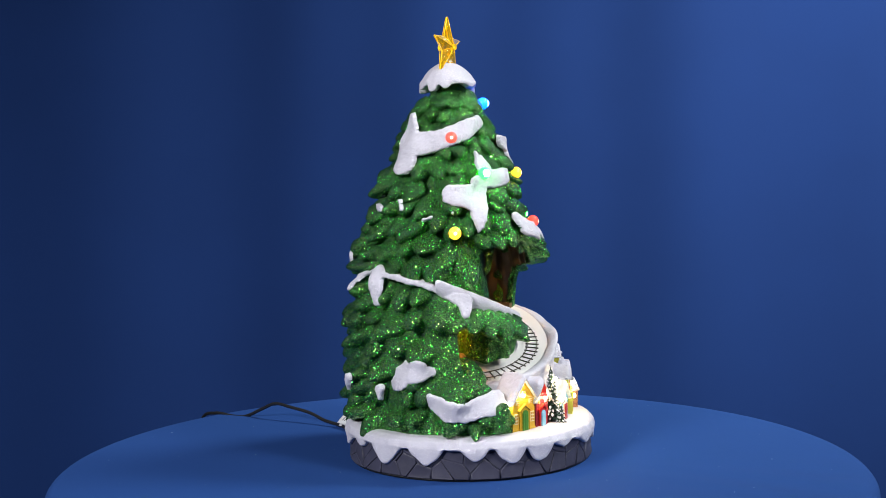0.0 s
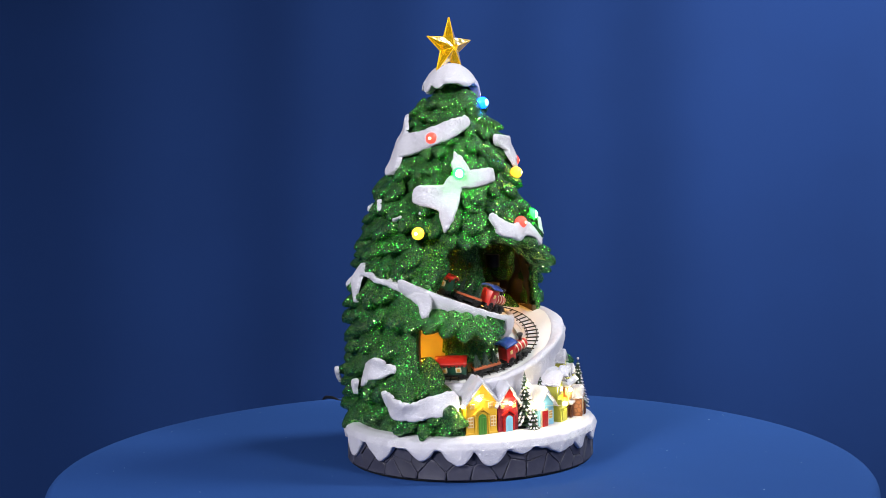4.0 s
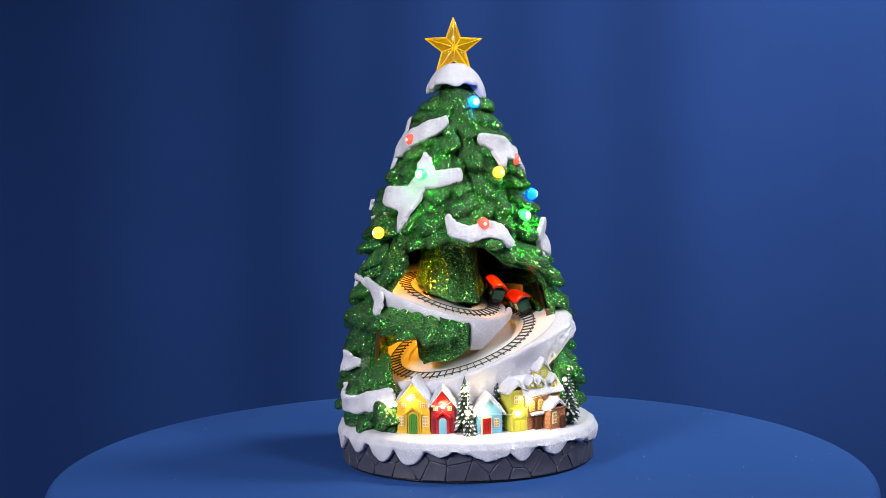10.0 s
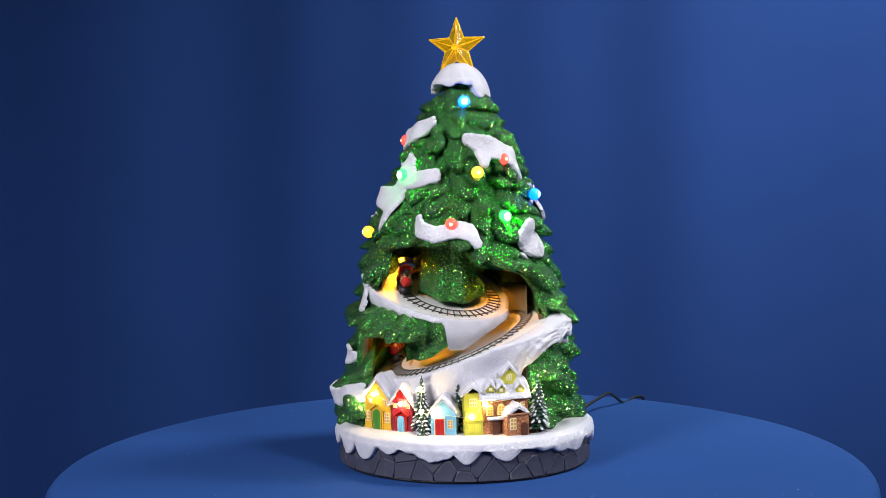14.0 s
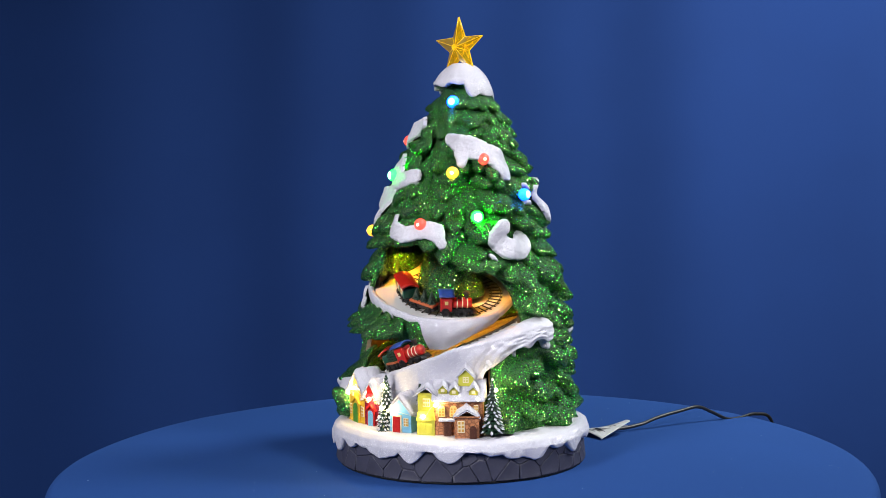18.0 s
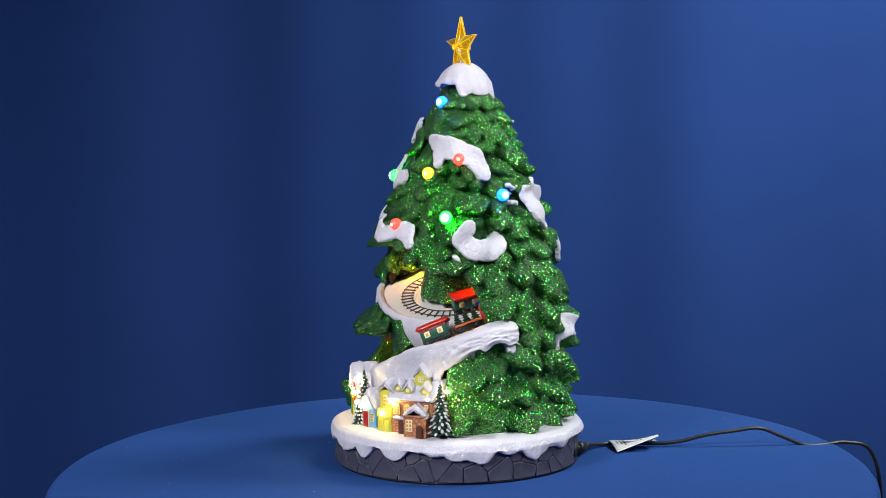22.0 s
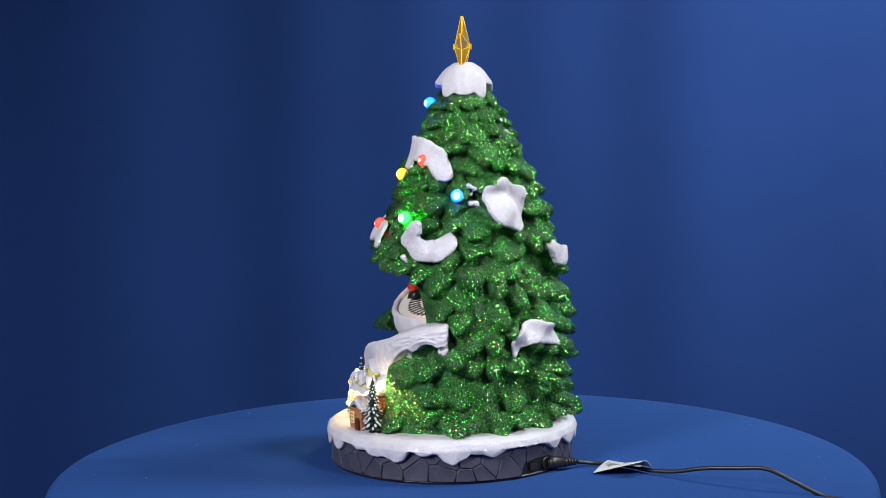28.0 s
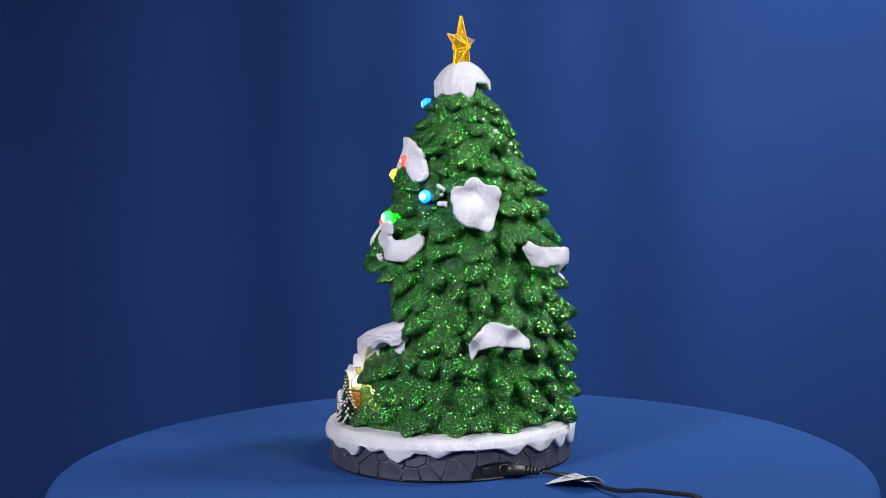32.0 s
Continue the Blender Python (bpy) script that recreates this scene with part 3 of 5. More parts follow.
def foliage():
    for hue, mat, p in BULBS:
        d = Vector(p) - mid(p[2]) - Vector((0, 0, p[2]))
        tuft(math.degrees(math.atan2(d.y, d.x)), p[2] + 0.0035, d.length - 0.0140, 0.0098, 0, 1.05)
    z, row = 0.0345, 0
    while z < 0.276:
        size = lerp_table(z, [(0.03, 0.0126), (0.10, 0.0124), (0.17, 0.0112), (0.22, 0.0094), (0.275, 0.0070)])
        n = max(7, round(2 * math.pi * (tip_r(z) - size * 0.5) / (size * 1.72)))
        for i in range(n):
            deg = 360 * (i + 0.5 * (row % 2) + random.uniform(-0.36, 0.36)) / n - 180
            low = z + random.uniform(-0.55, 0.55) * size
            own = size * random.uniform(0.74, 1.24)
            flat = random.uniform(0.95, 1.25)
            mz = low + 0.62 * own * flat
            rad = tip_r(low) - 1.62 * own + random.uniform(-0.0022, 0.0016)
            proud = 1.15
            out = mid(low) + (rad + own) * Vector((math.cos(math.radians(deg)), math.sin(math.radians(deg)), 0))
            az = heading(out)
            if mz < 0.107 and -60 < az < 10 and in_cave(az, mz + (0.0125 if az < -35 else 0.0085), 3.0):
                continue
            if in_cave(az, max(0.034, low + 0.002), 6.0 if low > 0.10 or az < -90 else 3.0) or in_cave(az, mz, 5.0 if mz > 0.10 else 2.0):
                continue
            if -135 < az < -40 and low > 0.172:
                rad, proud = rad + 0.20 * own - 0.0010, 0.92
            tuft(deg, mz, rad, own, random.uniform(-12, 10), flat, random.uniform(-24, 24), 1.0, proud)
        z += size * 1.42
        row += 1
    # the fringe over the cave and the ledge below the upper track
    for deg, zz in ((-134, 0.170), (-122, 0.171), (-110, 0.172), (-98, 0.173), (-86, 0.173), (-74, 0.169), (-63, 0.160), (-52, 0.156), (-42, 0.154), (-32, 0.153), (-22, 0.145)):
        tuft(deg, zz + 0.001, tip_r(zz) - 0.0135, 0.0105, 4, 0.85)
    for deg, zz, rr in ((-155, 0.113, 0.069), (-147, 0.112, 0.069), (-138, 0.109, 0.068), (-129, 0.106, 0.067), (-121, 0.104, 0.063), (-112, 0.102, 0.058)):
        tuft(deg, zz, rr, 0.0110, 4, 0.80, 0, 0)
    for deg, zz, rr in ((-153, 0.068, 0.074), (-149, 0.060, 0.075), (-145, 0.050, 0.078), (-139, 0.043, 0.079), (-160, 0.062, 0.081)):
        tuft(deg, zz, rr, 0.0112, 0, 1.15, 0, 0)


foliage()

# ---- snow lying on the foliage ----
from mathutils.bvhtree import BVHTree
COVER = BVHTree.FromPolygons(cover_v, cover_f)


def surface_r(a, z):
    hit = COVER.ray_cast(Vector((0.16 * math.cos(a), 0.16 * math.sin(a), z)), Vector((-math.cos(a), -math.sin(a), 0)), 0.155)
    return math.hypot(hit[0].x, hit[0].y) if hit[0] else tip_r(z) - 0.012


def snow_patch(strokes, thick=0.0006, step=0.0008):
    """Snow along strokes of (degrees, height, half width) rows that lies over the tufts."""
    allp = [p for s in strokes for p in s]
    c = allp[0][0]
    zc = sum(p[1] for p in allp) / len(allp)
    rc = tip_r(zc)
    segs = []
    for s in strokes:
        q = [(math.radians(angle_gap(d, c)) * rc, z, w) for d, z, w in s]
        segs += list(zip(q, q[1:])) or [(q[0], q[0])]
    umin = min(p[0] - p[2] for s in segs for p in s) - 0.003
    umax = max(p[0] + p[2] for s in segs for p in s) + 0.003
    vmin = min(p[1] - p[2] for s in segs for p in s) - 0.003
    vmax = max(p[1] + p[2] for s in segs for p in s) + 0.003
    nu, nv = int((umax - umin) / step) + 1, int((vmax - vmin) / step) + 1
    U, V = np.meshgrid(umin + step * np.arange(nu), vmin + step * np.arange(nv), indexing="ij")
    sd = np.full(U.shape, 1.0)
    for (au, av, aw), (bu, bv, bw) in segs:
        du, dv = bu - au, bv - av
        L = du * du + dv * dv
        t = np.clip(((U - au) * du + (V - av) * dv) / L, 0, 1) if L > 0 else np.zeros(U.shape)
        sd = np.minimum(sd, np.hypot(U - au - t * du, V - av - t * dv) - (aw + (bw - aw) * t))
    for i in range(nu):
        for j in range(nv):
            p = Vector((U[i, j] * 260, V[i, j] * 260, c))
            sd[i, j] += 0.0008 * noise.noise(p) + 0.0005 * noise.noise(p * 2.7)
    gu, gv = np.gradient(sd, step)
    gl = np.hypot(gu, gv) + 1e-6
    keep = sd < step * 0.8
    R = np.zeros(U.shape)
    for i in range(nu):
        for j in range(nv):
            if keep[i, j]:
                over = sd[i, j] > -step * 0.7
                if over:
                    U[i, j] -= gu[i, j] / gl[i, j] * (sd[i, j] + 0.0002)
                    V[i, j] -= gv[i, j] / gl[i, j] * (sd[i, j] + 0.0002)
                R[i, j] = surface_r(math.radians(c) + U[i, j] / rc, V[i, j])
    raw = R.copy()
    for _ in range(8):
        top = R.copy()
        for si, sj in ((1, 0), (-1, 0), (0, 1), (0, -1)):
            top = np.maximum(top, np.roll(np.roll(R, si, 0), sj, 1))
        R = np.where(keep, np.minimum(top, R + 0.0012), R)
    for _ in range(50):
        tot, cnt = np.zeros(R.shape), np.zeros(R.shape)
        for si, sj in ((1, 0), (-1, 0), (0, 1), (0, -1)):
            sh = np.roll(np.roll(R, si, 0), sj, 1)
            ok = sh > 0
            tot += sh * ok
            cnt += ok
        R = np.where(keep & (cnt > 0), 0.4 * R + 0.6 * tot / np.maximum(cnt, 1), R)
    lift = max(0.0, float(np.percentile((raw - R)[keep], 50))) + 0.0001
    R = np.where(keep, np.maximum(R + lift, raw + 0.0001), R)
    for _ in range(10):
        tot, cnt = np.zeros(R.shape), np.zeros(R.shape)
        for si, sj in ((1, 0), (-1, 0), (0, 1), (0, -1)):
            sh = np.roll(np.roll(R, si, 0), sj, 1)
            tot += sh * (sh > 0)
            cnt += sh > 0
        R = np.where(keep & (cnt > 0), 0.5 * R + 0.5 * tot / np.maximum(cnt, 1), R)
    vs, fs, at = [], [], {}
    for i in range(nu):
        for j in range(nv):
            if keep[i, j]:
                deep = max(0.0, -sd[i, j])
                r = R[i, j] + 0.0004 + thick * math.sqrt(min(1.0, deep / 0.0032)) - (0.0006 if deep < step * 0.7 else 0)
                r += 0.0003 * noise.noise(Vector((U[i, j] * 500, V[i, j] * 500, 9)))
                if deep < step * 0.7:
                    r = max(raw[i, j] - 0.0004, r - 0.0022)
                a = math.radians(c) + U[i, j] / rc
                at[i, j] = len(vs)
                vs.append(Vector((r * math.cos(a), r * math.sin(a), V[i, j])))
    for i in range(nu - 1):
        for j in range(nv - 1):
            q = [(i, j), (i + 1, j), (i + 1, j + 1), (i, j + 1)]
            if all(k in at for k in q):
                fs.append([at[k] for k in q])
    return vs, fs


def islands(shape):
    """The pieces of a mesh that hang together."""
    vs, fs = shape
    root = list(range(len(vs)))

    def find(i):
        while root[i] != i:
            root[i] = root[root[i]]
            i = root[i]
        return i

    for f in fs:
        for k in f[1:]:
            root[find(k)] = find(f[0])
    groups = collections.defaultdict(list)
    for f in fs:
        groups[find(f[0])].append(f)
    for faces in groups.values():
        ids = {k: n for n, k in enumerate(sorted({k for f in faces for k in f}))}
        yield [vs[k] for k in ids], [[ids[k] for k in f] for f in faces]


def lay_snow(*strokes):
    for piece in islands(snow_patch(strokes)):
        part("snow_patch", piece, SNOW, tree, "white glittering snow on the branches")


lay_snow([(144, 0.2595, 0.0060), (151, 0.2430, 0.0093), (154, 0.2262, 0.0084)], [(161, 0.2406, 0.0099), (-177, 0.2429, 0.0079), (-146, 0.2502, 0.0079), (-117, 0.2571, 0.0053)])
lay_snow([(-135, 0.2342, 0.0014), (-131, 0.2256, 0.0071), (-126, 0.2159, 0.0090)], [(-121, 0.2137, 0.0071), (-97, 0.2169, 0.0059)], [(-160, 0.2029, 0.0075), (-146, 0.2006, 0.0095)], [(-136, 0.2088, 0.0085), (-140, 0.1964, 0.0090), (-140, 0.1860, 0.0055), (-141, 0.1758, 0.0014)])
lay_snow([(-105, 0.1851, 0.0040), (-101, 0.1775, 0.0062), (-90, 0.1738, 0.0062), (-76, 0.1773, 0.0066), (-67, 0.1750, 0.0071), (-63, 0.1669, 0.0040)])
lay_snow([(-62, 0.2441, 0.0047), (-40, 0.2377, 0.0094), (-27, 0.2349, 0.0082), (-14, 0.2297, 0.0087), (-7, 0.2186, 0.0069)], [(-47, 0.2323, 0.0069), (-48, 0.2260, 0.0041)])
lay_snow([(-23, 0.1788, 0.0059), (-28, 0.1699, 0.0076), (-21, 0.1630, 0.0082), (-10, 0.1616, 0.0082), (-2, 0.1674, 0.0076)])
lay_snow([(40, 0.1950, 0.0178)], [(40, 0.1960, 0.0150), (30, 0.2010, 0.0090)], [(40, 0.1960, 0.0150), (39, 0.2070, 0.0085)], [(40, 0.1960, 0.0150), (50, 0.2020, 0.0080)], [(40, 0.1960, 0.0140), (44, 0.1820, 0.0070)])
lay_snow([(68, 0.1631, 0.0047), (74, 0.1553, 0.0076), (100, 0.1549, 0.0069)], [(95, 0.1518, 0.0052), (95, 0.1424, 0.0016)])
lay_snow([(33, 0.0863, 0.0016), (35, 0.0965, 0.0059), (44, 0.1032, 0.0087), (53, 0.0999, 0.0076), (61, 0.0949, 0.0052)], [(44, 0.1040, 0.0052), (45, 0.1091, 0.0021)])
lay_snow([(135, 0.1416, 0.0025), (133, 0.1329, 0.0023)], [(155, 0.1461, 0.0059), (157, 0.1348, 0.0059), (158, 0.1240, 0.0027)], [(133, 0.1433, 0.0018), (151, 0.1473, 0.0023), (170, 0.1424, 0.0025), (-177, 0.1390, 0.0025), (-168, 0.1348, 0.0034), (-159, 0.1295, 0.0045), (-152, 0.1255, 0.0063), (-152, 0.1184, 0.0045)])
lay_snow([(178, 0.0768, 0.0077), (176, 0.0711, 0.0081), (170, 0.0662, 0.0050)], [(174, 0.0750, 0.0060), (-176, 0.0770, 0.0085), (-170, 0.0760, 0.0036)], [(144, 0.0684, 0.0036), (141, 0.0598, 0.0023)], [(162, 0.0623, 0.0041), (162, 0.0551, 0.0018)])
lay_snow([(-167, 0.0550, 0.0064), (-161, 0.0505, 0.0078), (-153, 0.0488, 0.0074), (-146, 0.0526, 0.0076), (-138, 0.0545, 0.0085)], [(-167, 0.0550, 0.0060), (-170, 0.0605, 0.0022)])
lay_snow([(139, 0.1946, 0.0028), (148, 0.1926, 0.0028)], [(165, 0.1990, 0.0016), (167, 0.1927, 0.0016)], [(127, 0.2024, 0.0011)], [(-173, 0.1864, 0.0016), (-178, 0.1851, 0.0016)], [(-159, 0.1892, 0.0016)])
lay_snow([(13, 0.2090, 0.0021), (17, 0.2068, 0.0016)], [(15, 0.2028, 0.0016)], [(13, 0.1966, 0.0021), (19, 0.1958, 0.0021)])
lay_snow([(-26, 0.1619, 0.0021), (-24, 0.1591, 0.0016)], [(-32, 0.1579, 0.0021), (-29, 0.1551, 0.0016)])
lay_snow([(-37, 0.0820, 0.0040), (-28, 0.0895, 0.0046), (-20, 0.0975, 0.0048), (-10, 0.1030, 0.0055), (-5, 0.1005, 0.0045), (-4, 0.0925, 0.0042)], [(-24, 0.0930, 0.0040), (-23, 0.0865, 0.0022)])
lay_snow([(55, 0.2582, 0.0016)], [(72, 0.2499, 0.0016)])


def cap_snow(u, v):
    a = 2 * math.pi * u
    deg = math.degrees(a)
    nz = noise.noise(Vector((math.cos(a) * 2.1, math.sin(a) * 2.1, 2.2)))
    nf = noise.noise(Vector((math.cos(a) * 6.0, math.sin(a) * 6.0, v * 3)))
    hem = 0.2862 + 0.0016 * nz + 0.0008 * nf
    # a broad sheet with two points hangs down on one side, small drips elsewhere
    for d0, low, half in ((-31, 0.2762, 17), (38, 0.2748, 17), (4, 0.2772, 34), (172, 0.2812, 12), (-160, 0.2835, 11), (-96, 0.2850, 12), (100, 0.2815, 14), (135, 0.2835, 10)):
        g = abs(angle_gap(deg, d0)) / half
        if g < 1:
            hem = min(hem, low + (hem - low) * g ** 2.4)
    if v < 0.12:
        k = v / 0.12
        r, z = 0.0072 * k, 0.3042 - 0.0006 * k * k
    elif v < 0.6:
        k = (v - 0.12) / 0.48
        r = 0.0072 + 0.0126 * k + 0.0014 * math.sin(k * math.pi) + 0.0010 * nz * k + 0.0005 * nf * k
        z = 0.3036 - 0.0122 * (0.75 * k + 0.25 * k * k)
    elif v < 0.9:
        k = (v - 0.6) / 0.3
        z = 0.2914 + (hem - 0.2914) * k
        r = 0.0198 + 0.0012 * math.sin(k * 2.6) + (0.2914 - hem) * 0.24 * k + 0.0010 * nz + 0.0006 * nf
    else:
        k = (v - 0.9) / 0.1
        z = hem - 0.0007 * math.sin(k * 3.14) + 0.0012 * k
        r = 0.0201 + (0.2914 - hem) * 0.24 - 0.0075 * k + 0.0010 * nz
    return (r * math.cos(a) + 0.0016, r * math.sin(a) + 0.0070, z)


part("snow_cap", grid(cap_snow, 144, 48, True), SNOW, tree, "white snow cap under the star")

# ---- star ----
def star_shape():
    R1, R2, d = 0.0238, 0.0098, 0.0062
    ring = [Vector(((R1 if i % 2 == 0 else R2) * math.sin(math.pi * i / 5), 0, (R1 if i % 2 == 0 else R2) * math.cos(math.pi * i / 5))) for i in range(10)]
    front = [p * 0.985 + Vector((0, -0.0008, 0)) for p in ring]
    back = [p * 0.985 + Vector((0, 0.0008, 0)) for p in ring]
    vs = front + back + [Vector((0, -d, 0)), Vector((0, d, 0))]
    fs = [[i, (i + 1) % 10, 20] for i in range(10)] + [[10 + (i + 1) % 10, 10 + i, 21] for i in range(10)]
    fs += [[i + 10, (i + 1) % 10 + 10, (i + 1) % 10, i] for i in range(10)]
    return vs, fs


star = part("star", star_shape(), AMBER, tree, "clear amber plastic five-pointed star", False, pose(0.0003, 0.0062, 0.3162, 0, 0, -0.5))
# glowing lines and boss stand in for light on the facet edges
for side in (-1, 1):
    lines = []
    for k in range(10):
        a, r = math.pi * k / 5, 0.0232 if k % 2 == 0 else 0.0095
        tip = Vector((r * math.sin(a), side * 0.0009, r * math.cos(a)))
        lines.append(tube([Vector((0, side * 0.0061, 0)), tip], [0.00030, 0.00016], 6))
    part("star_ridge", join(*lines), AMBER_GLOW_EDGE, star, "moulded ridges of the star, glowing for the light they catch")
    part("star_boss", xf(lathe([(0.0, 0.0012), (0.0012, 0.0009), (0.0020, -0.0004), (0.0024, -0.0012)], 10), pose(0, side * 0.0058, 0, 90 * side, 0, 0)), AMBER_GLOW_EDGE, star, smooth=False)
rim = [Vector(((0.0234 if k % 2 == 0 else 0.0097) * math.sin(math.pi * k / 5), 0, (0.0234 if k % 2 == 0 else 0.0097) * math.cos(math.pi * k / 5))) for k in range(10)]
part("star_rim", join(*[tube([rim[k - 1], rim[k]], 0.00042, 6) for k in range(10)]), AMBER_GLOW_EDGE, star, "rounded rim of the star, glowing for the light it catches")

# ---- coloured bulbs ----
TIP = {"red": TIP_RED, "green": TIP_GREEN, "blue": TIP_BLUE, "yellow": TIP_YELLOW}
bulb_shape = ball(0.0046, 20, 14)
for hue, mat, p in BULBS:
    p = Vector(p) + (Vector(p) - mid(p[2]) - Vector((0, 0, p[2]))).normalized() * (0.0026 if p[2] in (0.2181, 0.1812) else 0.0012)
    b = part("bulb", bulb_shape, mat, tree, "glowing round " + hue + " light bulb", m=Matrix.Translation(p))
    away = (Vector(p) - mid(p[2]) - Vector((0, 0, p[2]))).normalized() * (0.0027 if hue in ("red", "yellow") else 0.0014)
    # small glowing ball added for the overbright centre of the bulb
    part("lens_tip", ball(0.0021 if hue in ("red", "yellow") else 0.0036, 16, 12), TIP[hue], b, m=Matrix.Translation(away))

# ---- the two train levels ----
def ring_frame(c, nx, ny):
    n = Vector((nx, ny, 1)).normalized()
    e1 = Vector((0, 1, 0)).cross(n).normalized()
    e2 = n.cross(e1)
    m = Matrix((e1, e2, n)).transposed().to_4x4()
    m.translation = c
    return m


LOW = ring_frame(Vector((0.0017, -0.0015, 0.0885)), -0.350, -0.217)
TOP = ring_frame(Vector((-0.0072, -0.0011, 0.1259)), 0.282, -0.288)
LOW_R, TOP_R, GAUGE = 0.0588, 0.0397, 0.0075


def tray(name, frame_m, edge, rail_r):
    """edge: rows of degrees and outer radius."""
    slot = rail_r - GAUGE - 0.0035
    flat = [(0.004, -0.0035), (slot - 0.004, -0.0035), (slot - 0.004, -0.0012), (slot, -0.0012), (slot, -0.0006)]
    rim = [(-0.002, -0.0006), (0.0, -0.002), (0.0, -0.006)]

    def at(u, v):
        deg = -180 + 360 * u
        out_r = lerp_table(deg, edge)
        k = round(v * 7)
        r, z = flat[k] if k < 5 else (out_r + rim[k - 5][0], rim[k - 5][1])
        return (r * math.cos(math.radians(deg)), r * math.sin(math.radians(deg)), z)

    return part(name, grid(at, 120, 7, True), TRAY, tree, "pale grey plastic track bed", False, frame_m)


def track(frame_m, rail_r, n):
    for r in (rail_r, rail_r - GAUGE):
        pts = [(r * math.cos(2 * math.pi * i / 90), r * math.sin(2 * math.pi * i / 90), 0.0006) for i in range(90)]
        part("rail", tube(pts, 0.00038, 6, True), RAIL, tree, "thin dark rail", m=frame_m)
    me = None
    for i in range(n):
        m = frame_m @ Matrix.Rotation(2 * math.pi * i / n, 4, "Z") @ Matrix.Translation((rail_r - GAUGE / 2, 0, -0.0006))
        ob = part("sleeper", me if me else box(GAUGE + 0.0028, 0.0007, 0.0009, 0.0002), RAIL, tree, m=m)
        me = ob.data


tray("lower_track_bed", LOW, [(-180, 0.074), (-150, 0.071), (-120, 0.069), (-90, 0.0690), (-45, 0.0720), (-18, 0.0775), (20, 0.0740), (90, 0.0700), (140, 0.074), (180, 0.074)], LOW_R)
tray("upper_track_bed", TOP, [(-180, 0.066), (-165, 0.064), (-150, 0.061), (-140, 0.060), (-120, 0.055), (-100, 0.052), (-75, 0.050), (-30, 0.0475), (20, 0.0475), (60, 0.053), (100, 0.060), (130, 0.066), (180, 0.066)], TOP_R)
track(LOW, LOW_R, 62)
track(TOP, TOP_R, 44)


def core_bell(u, v):
    a = 2 * math.pi * u
    r = 0.0265 - 0.0085 * v ** 0.8 + 0.0016 * math.sin(a * 7 + 3 * v) * (1 - v * 0.5) + 0.0025 * noise.noise(Vector((math.cos(a) * 2, math.sin(a) * 2, v * 3)))
    if v < 0.08:
        r *= 0.55 + 0.45 * math.sqrt(v / 0.08)
    return (-0.006 + r * math.cos(a), -0.001 + r * math.sin(a), 0.1255 + 0.046 * v - 0.30 * (r * math.cos(a)) * (1 - v) * 0.8 + 0.28 * r * math.sin(a) * (1 - v))


part("upper_trunk", grid(core_bell, 72, 30, True), GREEN, tree, "green glittered trunk inside the upper cave")


def core_low(u, v):
    a = 2 * math.pi * u
    r = 0.0215 + 0.0040 * v * v + 0.0010 * math.sin(a * 9) + 0.0018 * noise.noise(Vector((math.cos(a) * 3, math.sin(a) * 3, v * 2)))
    p = Vector((-0.0125 + r * math.cos(a), -0.0270 - 0.003 * v + r * math.sin(a), 0))
    low = 0.0965 + 0.35 * p.x + 0.217 * p.y + 0.0012 * math.sin(a * 5)
    high = 0.1230 - 0.282 * p.x + 0.288 * p.y
    p.z = low + (max(high, low) - low) * v
    return p


part("lower_trunk", grid(core_low, 72, 10, True), GREEN, tree, "green glittered core below the upper track")


def on_plane(m, r, deg):
    return m @ Vector((r * math.cos(math.radians(deg)), r * math.sin(math.radians(deg)), 0))


